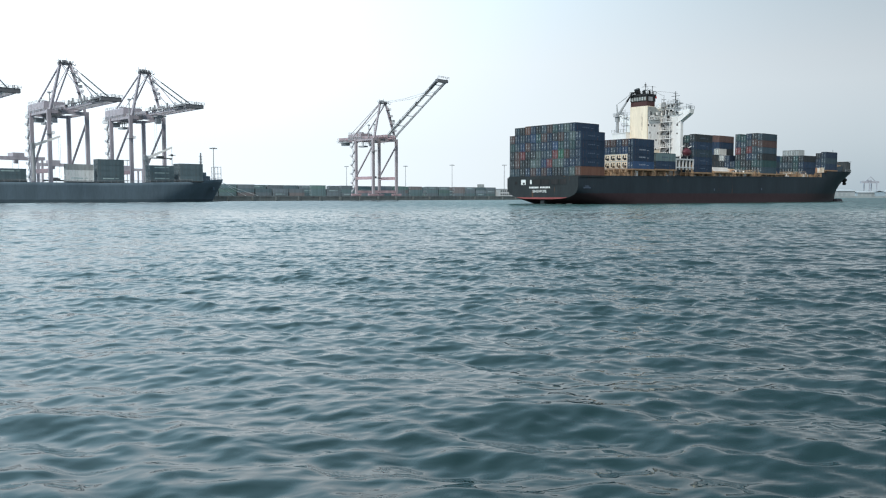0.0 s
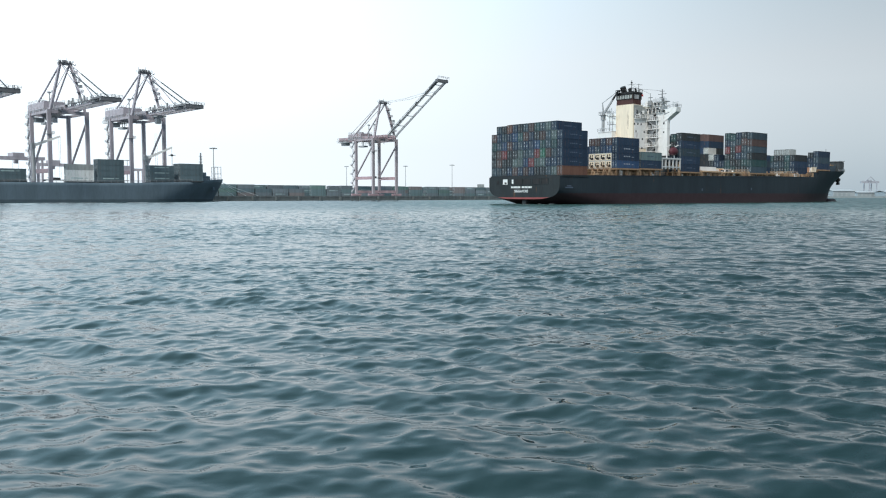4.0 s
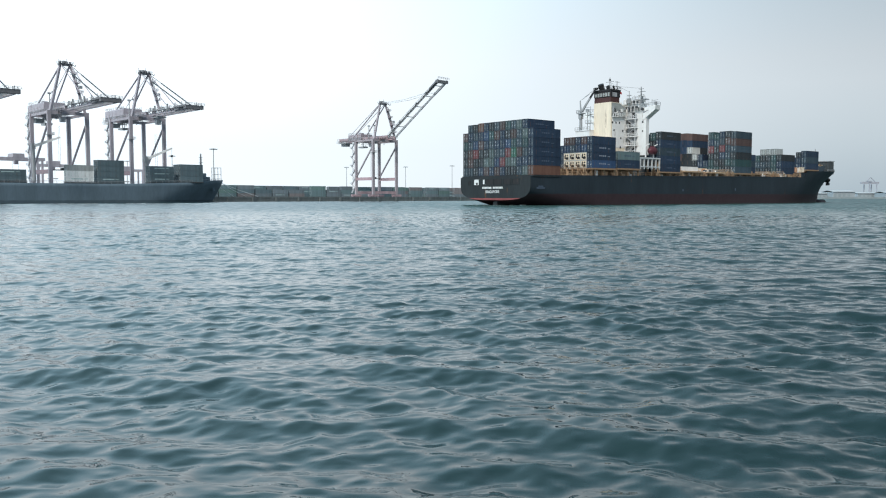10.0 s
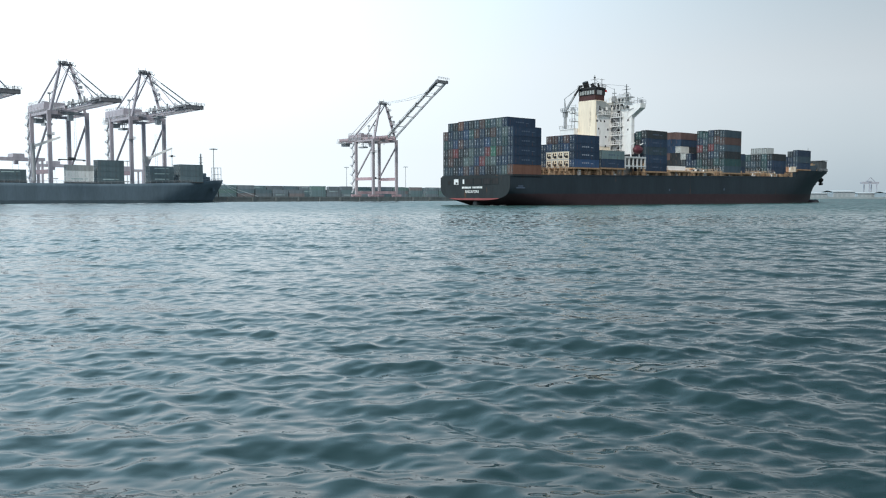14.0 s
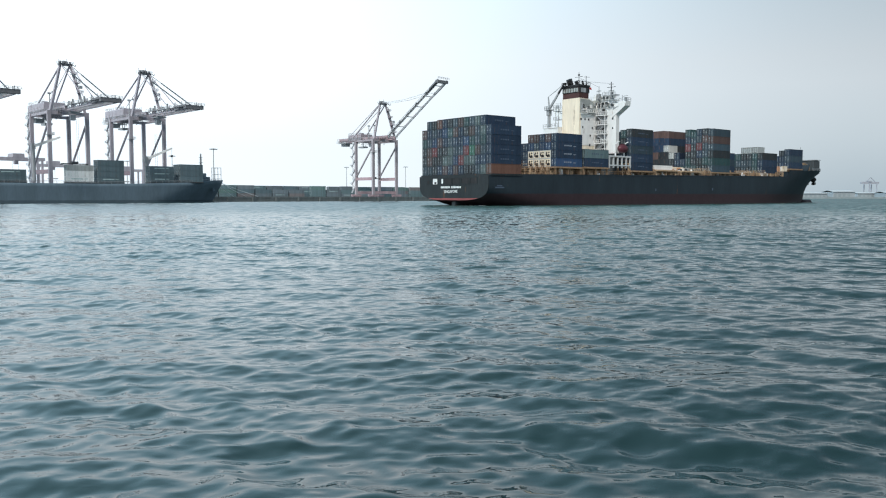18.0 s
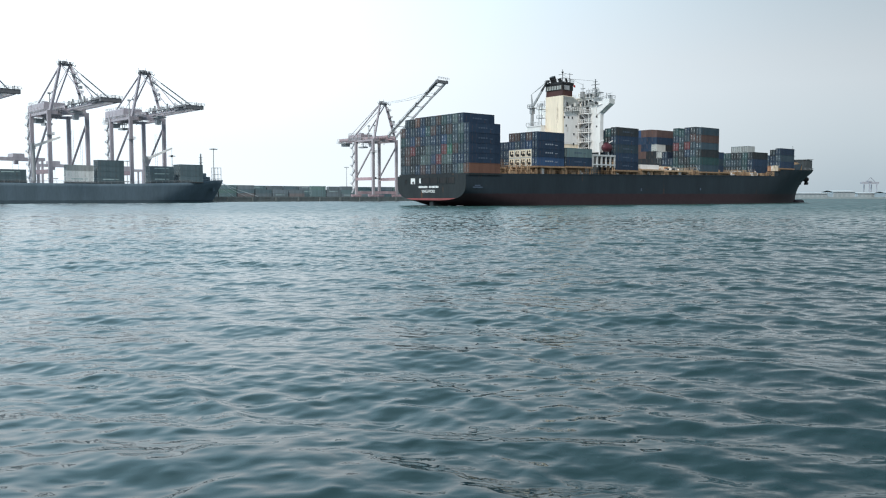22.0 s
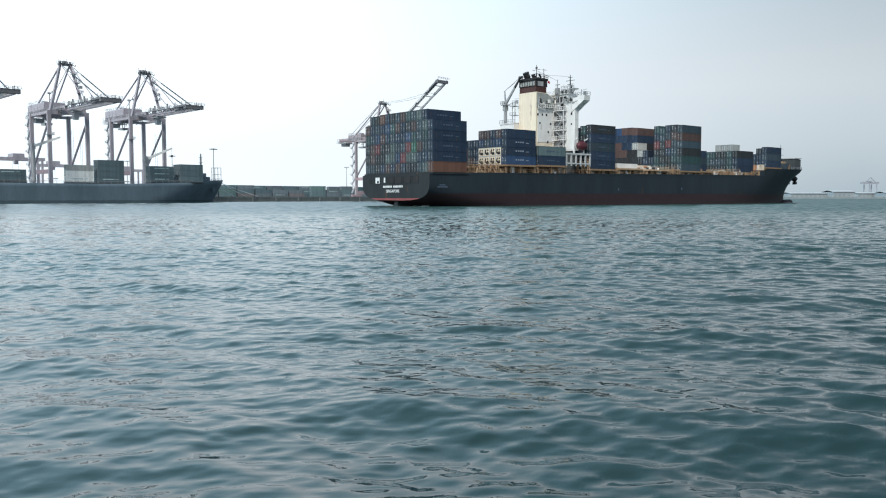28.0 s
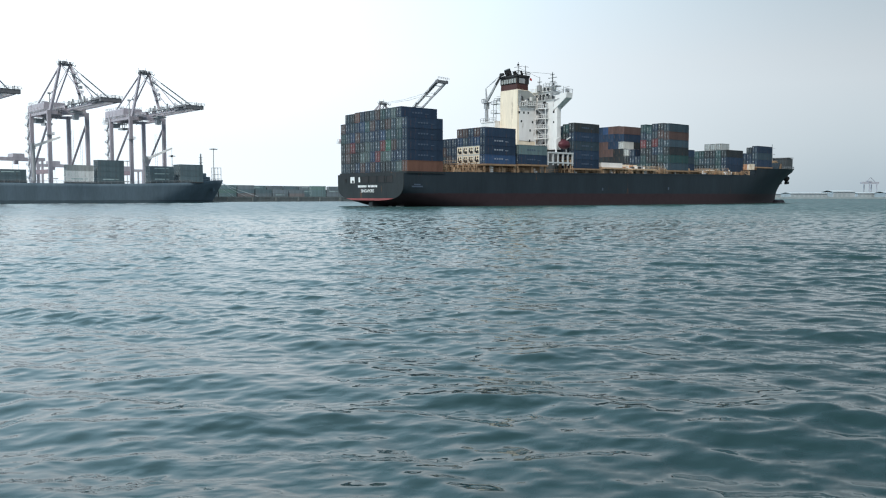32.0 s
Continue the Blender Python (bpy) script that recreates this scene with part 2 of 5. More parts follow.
BOX_MARK = paint("greyed_white_lettering", (0.27, 0.31, 0.37), 0.6, 0, 0.3, 0.2, 0.8)
# black of the door seals, also painting the shade between boxes
SEAL_SHADE = paint("black_seal_and_gap_shade", (0.014, 0.016, 0.019), 0.8, 0, 0.2, 0.0, 0.5)
FAINT = paint("faded_box_lettering", (0.075, 0.105, 0.155), 0.6, 0, 0.3, 0.0, 0.5)
FOAM = paint("white_foam", (0.72, 0.76, 0.76), 0.9, 0, 0.2, 0.0, 2.0, streak=False)
GLASS = glass("dark_window_glass")

BOX = {
    "navy": corrugated("navy_container_steel", (0.025, 0.047, 0.085)),
    "blue": corrugated("blue_container_steel", (0.034, 0.072, 0.15)),
    "slate": corrugated("slate_blue_container_steel", (0.045, 0.074, 0.098)),
    "teal": corrugated("teal_container_steel", (0.04, 0.092, 0.097)),
    "green": corrugated("green_container_steel", (0.045, 0.17, 0.115)),
    "pale": corrugated("grey_green_container_steel", (0.10, 0.145, 0.145)),
    "red": corrugated("red_container_steel", (0.20, 0.055, 0.06)),
    "rust": corrugated("rust_brown_container_steel", (0.10, 0.066, 0.062)),
    "orange": corrugated("dull_orange_container_steel", (0.19, 0.10, 0.075)),
    "black": corrugated("charcoal_container_steel", (0.032, 0.039, 0.045)),
    "white": corrugated("white_container_steel", (0.56, 0.57, 0.55), 0.06, 0.12, 0.3),
    # yard tones: teal, slate, green, blue-grey and brown have distance haze mixed in
    "yteal": corrugated("hazed_teal_container_steel", (0.135, 0.20, 0.215)),
    "ypale": corrugated("light_grey_container_steel", (0.42, 0.45, 0.45), 0.06),
    "ydark": corrugated("hazed_slate_container_steel", (0.125, 0.18, 0.205), 0.08),
    "ygreen": corrugated("hazed_green_container_steel", (0.135, 0.215, 0.205)),
    "ygrey": corrugated("hazed_blue_grey_container_steel", (0.17, 0.21, 0.235)),
    "yrust": corrugated("hazed_brown_container_steel", (0.22, 0.205, 0.21)),
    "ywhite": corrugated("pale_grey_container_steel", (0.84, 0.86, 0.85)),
}
COLOUR_WORD = {"navy": "navy blue", "blue": "blue", "slate": "slate blue", "teal": "dark teal", "green": "green", "pale": "pale grey-green",
               "red": "red", "rust": "rust brown", "orange": "dull orange", "black": "charcoal", "white": "white", "yteal": "haze-lightened teal",
               "ypale": "light grey", "ydark": "haze-lightened slate", "ygreen": "haze-lightened green", "ygrey": "haze-lightened blue-grey", "yrust": "haze-lightened brown", "ywhite": "pale grey"}


# ---- building helpers ----
class Shape:
    """Collects vertices and faces of one mesh; m is the material slot of each face."""

    def __init__(self):
        self.v, self.f, self.m = [], [], []

    def add(self, pts, faces, mi=0):
        k = len(self.v)
        self.v += [tuple(p) for p in pts]
        self.f += [tuple(k + i for i in q) for q in faces]
        self.m += [mi] * len(faces)
        return self

    def box(self, x0, x1, y0, y1, z0, z1, mi=0):
        return self.add([(x0, y0, z0), (x1, y0, z0), (x1, y1, z0), (x0, y1, z0), (x0, y0, z1), (x1, y0, z1), (x1, y1, z1), (x0, y1, z1)],
                        [(0, 3, 2, 1), (4, 5, 6, 7), (0, 1, 5, 4), (1, 2, 6, 5), (2, 3, 7, 6), (3, 0, 4, 7)], mi)

    def beam(self, a, b, w, h=None, mi=0, w2=None, h2=None):
        """A straight box member from a to b, w across and h deep; w2, h2 at its far end."""
        a, b = Vector(a), Vector(b)
        h = h or w
        w2, h2 = w2 or w, h2 or h
        d = (b - a).normalized()
        up = Vector((0, 0, 1)) if abs(d.z) < 0.99 else Vector((1, 0, 0))
        s = d.cross(up).normalized()
        u = s.cross(d)
        pts = [a + s * (i * w / 2) + u * (j * h / 2) for i, j in ((-1, -1), (1, -1), (1, 1), (-1, 1))]
        pts += [b + s * (i * w2 / 2) + u * (j * h2 / 2) for i, j in ((-1, -1), (1, -1), (1, 1), (-1, 1))]
        return self.add(pts, [(3, 2, 1, 0), (4, 5, 6, 7), (0, 1, 5, 4), (1, 2, 6, 5), (2, 3, 7, 6), (3, 0, 4, 7)], mi)

    def tube(self, a, b, r, r2=None, n=8, mi=0):
        a, b = Vector(a), Vector(b)
        r2 = r if r2 is None else r2
        d = (b - a).normalized()
        up = Vector((0, 0, 1)) if abs(d.z) < 0.99 else Vector((1, 0, 0))
        s = d.cross(up).normalized()
        u = s.cross(d)
        ring = [(math.cos(2 * math.pi * i / n), math.sin(2 * math.pi * i / n)) for i in range(n)]
        pts = [a + (s * c + u * t) * r for c, t in ring] + [b + (s * c + u * t) * r2 for c, t in ring]
        fs = [(i, (i + 1) % n, n + (i + 1) % n, n + i) for i in range(n)]
        return self.add(pts, fs + [tuple(range(n - 1, -1, -1)), tuple(range(n, 2 * n))], mi)

    def prism(self, poly, axis, lo, hi, mi=0):
        """A polygon in the two axes other than `axis`, drawn out along it from lo to hi."""
        n = len(poly)

        def at(p, c):
            q = [p[0], p[1]]
            q.insert(axis, c)
            return q
        pts = [at(p, lo) for p in poly] + [at(p, hi) for p in poly]
        fs = [(i, (i + 1) % n, n + (i + 1) % n, n + i) for i in range(n)]
        return self.add(pts, fs + [tuple(range(n - 1, -1, -1)), tuple(range(n, 2 * n))], mi)

    def rail(self, pts, h=1.1, step=2.0, r=0.05, mi=0):
        """Guard rail along a line of points: posts, a top and a middle rail."""
        for a, b in zip(pts, pts[1:]):
            a, b = Vector(a), Vector(b)
            up = Vector((0, 0, h))
            self.beam(a + up, b + up, r * 2, mi=mi)
            self.beam(a + up * 0.5, b + up * 0.5, r * 1.6, mi=mi)
            k = max(1, int((b - a).length / step))
            for i in range(k + 1):
                p = a.lerp(b, i / k)
                self.beam(p, p + up, r * 1.8, mi=mi)
        return self

    def mesh(self, name, mats, smooth=False):
        me = bpy.data.meshes.new(name)
        me.from_pydata(self.v, [], self.f)
        bm = bmesh.new()
        bm.from_mesh(me)
        bmesh.ops.recalc_face_normals(bm, faces=bm.faces)
        bm.to_mesh(me)
        bm.free()
        for m in mats:
            me.materials.append(m)
        me.polygons.foreach_set("material_index", self.m)
        if smooth:
            me.polygons.foreach_set("use_smooth", [True] * len(me.polygons))
        me.update()
        return me


def part(name, shape, mats, parent, label="", smooth=False):
    """Links a Shape as one mesh object under a thing or a part."""
    ob = new(name, shape.mesh(name, mats if isinstance(mats, (list, tuple)) else [mats], smooth))
    ob.parent = parent
    return tagged(ob, label) if label else ob


def thing(name, m, label, category, group=""):
    ob = new(name)
    ob.matrix_world = m
    ob.empty_display_size = 0.5
    return tagged(ob, label, category, group)


# ---- the water: one sheet out to the horizon ----
def build_water(slide):
    rs = random.Random(5)
    ys = [-3000.0, -1200, -500, -200, -90, -40, -18, -8, -3]
    y = 0.0
    while y < 3.0:
        ys.append(y)
        y += 0.4
    while y < 4900:
        ys.append(y)
        y += max(0.07, min(260.0, max(y - slide, 0.0) ** 2 / 6200))
    ys = np.array(ys)
    inner = np.linspace(-1, 1, 861)
    grow = np.array([1.04, 1.1, 1.2, 1.4, 1.8, 2.6, 4, 7, 14, 30, 70])
    width = 13 + 0.64 * np.maximum(ys, 0)
    # finer towards the middle on the stretch that comes close
    bend = np.clip((ys - 8) / 20, 0, 1) * np.clip((150 - ys) / 60, 0, 1) * 0.55
    core = inner[None, :] * (1 - bend[:, None]) + inner[None, :] ** 3 * bend[:, None]
    U = np.concatenate([np.repeat(-grow[None, ::-1], len(ys), 0), core, np.repeat(grow[None, :], len(ys), 0)], 1)
    X = np.clip(U * np.minimum(width[:, None], 2600), -4000, 4000)
    X[:, 0], X[:, -1] = -4800, 4800
    Y = np.repeat(ys[:, None], X.shape[1], 1)
    dy = np.gradient(ys)[:, None]
    dx = np.maximum(np.abs(np.gradient(X, axis=1)), 0.01)
    space = np.maximum(dy, dx)
    Z, DX, DY, SX, SY = (np.zeros_like(X) for _ in range(5))
    # gusts: patches where the small ripples stand higher
    gust = np.zeros_like(X)
    for i in range(9):
        lam, ang = rs.uniform(5, 45), rs.uniform(0, math.pi)
        gust += np.sin(2 * math.pi / lam * (0.5 * X * math.cos(ang) + Y * math.sin(ang)) + rs.random() * 6.283)
    gust = np.clip(0.97 + 0.2 * gust, 0.72, 1.5)
    far = np.clip((Y - slide - 25) / 45, 0, 1)
    count, full, got = 110, 0.0, np.zeros_like(X)
    for i in range(count):
        lam = 0.17 * (6.0 / 0.17) ** ((i + rs.random()) / count)
        ang = radians(-94) + rs.gauss(0, 0.42 if lam > 1.5 else 0.62)
        k = 2 * math.pi / lam
        slope = WAVE_SLOPE * ((lam / 0.9) ** 0.22 if lam < 0.9 else (0.9 / lam) ** 0.58)
        amp = slope / k
        fade = np.clip((lam / space - 2.2) / 2.5, 0, 1)
        seen = np.clip((lam / dx - 2.0) / 1.5, 0, 1)
        if lam > 1.6:                              # further out long waves are damped to fit the camera's view
            seen = seen * (1 - 0.6 * far)
        if lam < 1.2:
            seen = seen * (1 + (gust - 1) * 0.45) * (1 + 0.5 * far)
            fade = fade * gust
        ph = k * (X * math.cos(ang) + Y * math.sin(ang)) + rs.random() * 6.283
        sn, cs = np.sin(ph), np.cos(ph)
        Z += fade * amp * sn
        DX += fade * amp * 0.7 * math.cos(ang) * cs
        DY += fade * amp * 0.7 * math.sin(ang) * cs
        full += slope ** 2
        got += (np.clip((lam / dx - 2.0) / 1.5, 0, 1) * slope) ** 2
        SX += seen * slope * math.cos(ang) * cs * (1 + 0.6 * sn)
        SY += seen * slope * math.sin(ang) * cs * (1 + 0.6 * sn)
    lift = np.clip(np.sqrt(full / np.maximum(got, 1e-6)), 1, 1.5)
    # slopes eased on the left and far out to fit the camera's view
    side = np.clip((0.05 * Y - X) / (0.35 * np.maximum(Y, 0) + 3), 0, 1)
    ease = (1 - 0.25 * side * (0.4 + 0.6 * far)) * (1 - 0.62 * np.clip((Y - slide - 30) / 80, 0, 1))
    ease = ease * np.clip(Y / 3, 0, 1)              # the coarse sheet behind lies flat
    SX, SY = SX * lift * ease, SY * lift * ease
    # far normals are tilted towards the camera, shaped to fit its view
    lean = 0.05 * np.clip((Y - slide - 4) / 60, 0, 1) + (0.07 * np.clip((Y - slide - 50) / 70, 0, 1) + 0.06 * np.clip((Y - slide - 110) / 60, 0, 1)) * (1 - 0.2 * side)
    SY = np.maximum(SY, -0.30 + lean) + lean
    nr, nc = X.shape
    co = np.stack([X + DX, Y + DY, Z], -1).reshape(-1, 3).astype(np.float32)
    a = (np.arange(nr - 1)[:, None] * nc + np.arange(nc - 1)[None, :]).reshape(-1)
    quads = np.stack([a, a + 1, a + 1 + nc, a + nc], 1).astype(np.int32)
    me = bpy.data.meshes.new("water")
    me.vertices.add(len(co))
    me.vertices.foreach_set("co", co.reshape(-1))
    me.loops.add(quads.size)
    me.loops.foreach_set("vertex_index", quads.reshape(-1))
    me.polygons.add(len(quads))
    me.polygons.foreach_set("loop_start", np.arange(0, quads.size, 4, dtype=np.int32))
    me.polygons.foreach_set("use_smooth", np.ones(len(quads), bool))
    me.materials.append(SEA)
    me.update()
    # shading normals follow wave slopes plus that tilt, even where the sheet is coarse
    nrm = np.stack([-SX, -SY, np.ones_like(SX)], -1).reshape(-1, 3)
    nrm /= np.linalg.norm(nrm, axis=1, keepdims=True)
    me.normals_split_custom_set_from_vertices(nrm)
    return tagged(new("water", me), "rippled grey-green harbour water reflecting a hazy sky", "water", kind="structure")


SLIDE, WAVE_SLOPE = 42.0, 0.0277
water = build_water(SLIDE)


def shore(s, off, z=0.0, turn=0.0):
    """A pose in the quay's own axes: s along the quay, off towards the water from the cranes' middle line."""
    return pose(-192 + 0.7 * s + 0.714 * off, 400 + 0.714 * s - 0.7 * off, z, 0, 0, 45.57 + turn)


QUAY_Z = 2.6
# ---- the quay ----
def build_quay():
    q = thing("quay", shore(0, 0), "grey concrete container quay with a dark face", "quay")
    q["kind"] = "structure"
    part("quay_deck", Shape().box(-700, 520, -16, 420, QUAY_Z - 0.6, QUAY_Z), CONCRETE, q)
    part("quay_wall", Shape().box(-700, 519.9, -16.1, 419, -6, QUAY_Z - 0.6), QUAY_FACE, q)
    part("cope_beam", Shape().box(-700, 520, -16.25, -15.2, QUAY_Z - 0.55, QUAY_Z + 0.35), QUAY_FACE, q)
    fender = Shape().box(-0.7, 0.7, -17.2, -16.26, 0.1, QUAY_Z - 0.1).box(-0.5, 0.5, -17.5, -17.2, 0.3, QUAY_Z - 0.3)
    me = fender.mesh("fender", [QUAY_FACE])
    for i in range(26):
        ob = new("fender", me)
        ob.parent, ob.location = q, (-60 + i * 16, 0, 0)
    return q


build_quay()


# ---- containers ----
L40, L20, BW = 12.19, 6.06, 2.44


def container_mesh(name, length, height, reefer=False, marks=0, doors=True):
    """A steel box: corner posts, rails, recessed side and roof panels, doors with locking bars at the near end (x=0)."""
    s = Shape()
    w, p = BW / 2, 0.16
    s.box(0.06, length - 0.06, -w + 0.05, w - 0.05, 0.12, height - 0.05)      # panels
    for x in (0, length - p):
        for y in (-w, w - p):
            s.box(x, x + p, y, y + p, 0, height)
    for y in (-w, w - 0.1):
        s.box(p, length - p, y, y + 0.1, 0, 0.16)
        s.box(p, length - p, y, y + 0.1, height - 0.12, height)
    for x in (0, length - 0.1):
        s.box(x, x + 0.1, -w + p, w - p, 0, 0.16)
        s.box(x, x + 0.1, -w + p, w - p, height - 0.13, height)
    if reefer:
        s.box(0.0, 0.06, -w + 0.2, w - 0.2, 0.2, height - 0.2, 1)
        s.tube((-0.02, -0.45, height - 0.75), (0.03, -0.45, height - 0.75), 0.3, n=10, mi=2)
        s.tube((-0.02, 0.45, height - 0.75), (0.03, 0.45, height - 0.75), 0.3, n=10, mi=2)
        s.box(-0.02, 0.03, -0.85, 0.35, 0.4, 1.15, 2)
        s.box(-0.03, 0.03, 0.3, 0.85, 0.7, 1.6, 2)
        s.box(-0.025, 0.03, -0.6, -0.1, 1.1, 1.35, 2)
    elif not doors:
        for k in range(8):                         # pressed ribs of the blind end
            s.box(0.02, 0.06, -w + 0.22 + k * 0.255, -w + 0.36 + k * 0.255, 0.2, height - 0.18)
    else:
        s.box(0.0, 0.06, -w + 0.18, -0.02, 0.18, height - 0.16)
        s.box(0.0, 0.06, 0.02, w - 0.18, 0.18, height - 0.16)
        # wide black seals that paint in gap shade; lock rods, handles, data plate
        for y0, y1 in ((-w + 0.16, -w + 0.3), (-0.06, 0.06), (w - 0.3, w - 0.16)):
            s.box(-0.015, 0.0, y0, y1, 0.16, height - 0.13, 4)
        s.box(-0.016, 0.0, -w + 0.3, w - 0.3, height - 0.28, height - 0.14, 4)
        s.box(-0.016, 0.0, -w + 0.3, w - 0.3, 0.16, 0.28, 4)
        for y in (-0.76, -0.34, 0.34, 0.76):
            s.box(-0.05, -0.016, y - 0.035, y + 0.035, 0.14, height - 0.12, 3)
        for y in (-0.55, 0.55):
            s.box(-0.06, -0.03, y - 0.2, y + 0.2, 0.95, 1.12, 5)
            s.box(-0.055, -0.03, y - 0.26, y - 0.12, 1.12, 1.5, 5)
        s.box(-0.012, 0.0, 0.44, 0.7, height - 0.95, height - 0.45, 5)
    if marks:
        for side in (-1, 1):
            y0, y1 = sorted((side * (w - 0.052), side * (w + 0.006)))
            x = 3.6 if side < 0 else 4.4
            if marks == 3:                         # a line of lettering, too far off to read
                s.box(2.2, 7.4, y0, y1, 1.35, 1.75, 1).box(8.0, 9.6, y0, y1, 1.45, 1.7, 1)
                continue
            for k in range(4):
                s.box(x + k * 0.95, x + k * 0.95 + 0.6, y0, y1, 1.2, 1.62, 1)
            s.box(x + 4.4, x + 5.6, y0, y1, 1.15, 1.35, 1)
    return s.mesh(name, [BOX["navy"], FAINT if marks == 1 else STRIPE if marks == 3 else CREAM if reefer else BOX_MARK, DARK, DOOR_MARK, SEAL_SHADE, PLATE])


H_STD, H_HC = 2.59, 2.85
C40 = container_mesh("container", L40, H_STD)
C40M = container_mesh("container", L40, H_STD, marks=2)
C40R = container_mesh("container", L40, H_STD, reefer=True)
C20 = container_mesh("container", L20, H_STD)
C45 = container_mesh("container", L40, H_HC)
C45M = container_mesh("container", L40, H_HC, marks=2)
C45F = container_mesh("container", L40, H_HC, marks=1)
C40S = container_mesh("container", L40, H_STD, marks=3)
C45E = container_mesh("container", L40, H_HC, doors=False)


def container(mesh, colour, parent=None, at=(0, 0, 0), m=None, label="", group=""):
    ob = new("container", mesh)
    ob.material_slots[0].link = "OBJECT"
    ob.material_slots[0].material = BOX[colour]
    if parent:
        ob.parent, ob.location = parent, at
    else:
        ob.matrix_world = m
        tagged(ob, label or COLOUR_WORD[colour] + " steel shipping container stacked on the quay", "container", group)
    return ob


# ---- ship-to-shore cranes ----
def build_crane(name, s0, gauge, width, boom_up=0.0, label="", legs=CRANE_P, low=CRANE_R, apex=67.6, rail_z=43.0, blen=43.0):
    """Quay crane in quay axes: x along the quay, -y over the water."""
    c = thing(name, shore(s0, 0, QUAY_Z), label, "crane", "quay cranes")
    gz, w, g = rail_z - QUAY_Z, width / 2, gauge / 2
    az = apex - QUAY_Z
    for x in (-w, w):
        for y in (-g, g):
            part("leg", Shape().beam((x, y, 1.6), (x, y, gz + 1.5), 1.4, 1.7), legs, c)
            bogie = Shape().box(x - 4.2, x + 4.2, y - 0.6, y + 0.6, 0.9, 1.9)
            for k in (-3.2, -1.1, 1.1, 3.2):
                bogie.box(x + k - 0.8, x + k + 0.8, y - 0.45, y + 0.45, 0.35, 0.9)
                bogie.tube((x + k - 0.4, y - 0.3, 0.35), (x + k - 0.4, y + 0.3, 0.35), 0.35, n=8)
                bogie.tube((x + k + 0.4, y - 0.3, 0.35), (x + k + 0.4, y + 0.3, 0.35), 0.35, n=8)
            part("bogie", bogie, low, c)
        part("portal_beam", Shape().beam((x, -g, 12.5), (x, g, 12.5), 1.3, 2.0), low, c)
        part("side_brace", Shape().tube((x, g, 13.5), (x, -g, gz - 3), 0.55, n=8), legs, c)
        part("side_girder", Shape().beam((x, -g - 0.6, gz + 0.6), (x, g + 0.6, gz + 0.6), 0.9, 1.2), legs, c)
    for y in (-g, g):
        part("sill_beam", Shape().beam((-w, y, 3.2), (w, y, 3.2), 1.2, 1.8), low, c)
        part("cross_beam", Shape().beam((-w - 0.6, y, gz + 0.6), (w + 0.6, y, gz + 0.6), 1.2, 1.5), legs, c)
    # trolley girders from the back reach to the boom hinge
    hinge, back = -g - 7.0, 36.0 if boom_up else 31.0
    h0, h1, hz = (10.0, 24.0, gz + 5.4) if boom_up else (5.0, 28.5, gz + 6.8)
    for x in (-3.4, 3.4):
        part("girder", Shape().beam((x, back, gz + 2.4), (x, hinge, gz + 2.4), 1.1, 2.6), low if boom_up else legs, c)
    for y in np.linspace(hinge + 1, back - 0.5, 9):
        part("girder_tie", Shape().beam((-3.4, y, gz + 2.0), (3.4, y, gz + 2.0), 0.5, 0.8), legs, c)
    walkway = Shape()
    for x in (-4.9, 4.9):
        walkway.box(x - 0.5, x + 0.5, hinge, back, gz + 2.2, gz + 2.32)
        walkway.rail([(x * 1.1, hinge, gz + 2.3), (x * 1.1, back, gz + 2.3)], 1.2, 3.0, 0.06)
    part("walkway", walkway, GREY, c)
    # machinery house on the back reach
    house = Shape().prism([(-5.2, gz + 1.4), (5.2, gz + 1.4), (5.2, hz), (4.6, hz + 0.5), (-4.6, hz + 0.5), (-5.2, hz)], 1, h0, h1)
    house.box(-3, -1, 12, 15, hz + 0.5, hz + 1.5).box(1, 3.2, 19, 22, hz + 0.5, hz + 1.3)
    for k in range(6):
        y = h0 + 1.2 + k * (h1 - h0 - 2.6) / 5
        house.box(-5.28, -5.2, y, y + 0.25, gz + 2.4, hz - 0.3)
    part("machinery_house", house, legs, c)
    part("house_rail", Shape().rail([(-5, h0 + 0.2, hz + 0.5), (-5, h1 - 0.2, hz + 0.5), (5, h1 - 0.2, hz + 0.5), (5, h0 + 0.2, hz + 0.5)], 1.1, 2.4, 0.06), GREY, c)
    # rear platform and cable festoons below the back reach
    rear = Shape().box(-5.2, 5.2, 24, back + 1, gz + 0.4, gz + 0.6)
    rear.rail([(-5.2, 24, gz + 0.6), (-5.2, back + 1, gz + 0.6), (5.2, back + 1, gz + 0.6), (5.2, 24, gz + 0.6)], 1.2, 2.0, 0.07)
    rear.box(-2, 2, back - 5, back, gz - 1.5, gz + 0.4)
    part("rear_platform", rear, GREY, c)
    part("headblock_store", Shape().box(-1.8, 1.8, g + 2, g + 8, gz - 3.4, gz - 2.4).beam((-1.5, g + 3, gz - 2.4), (-1.5, g + 3, gz + 1.4), 0.3).beam((1.5, g + 7, gz - 2.4), (1.5, g + 7, gz + 1.4), 0.3), GREY, c)
    # A-frame
    ay = -g + 2.0
    for x in (-w, w):
        sx = 2.2 if x > 0 else -2.2
        part("mast_leg", Shape().beam((x * 0.92, -g, gz + 1), (sx, ay, az), 1.1, 1.3, w2=0.9, h2=1.0), legs, c)
        part("back_stay", Shape().tube((sx, ay, az - 0.5), (x * 0.5, g + 9, gz + 4), 0.42, n=8), legs, c)
        part("tail_stay", Shape().tube((sx, ay, az), (sx * 1.05, 28, gz + 4), 0.17, n=6), legs, c)
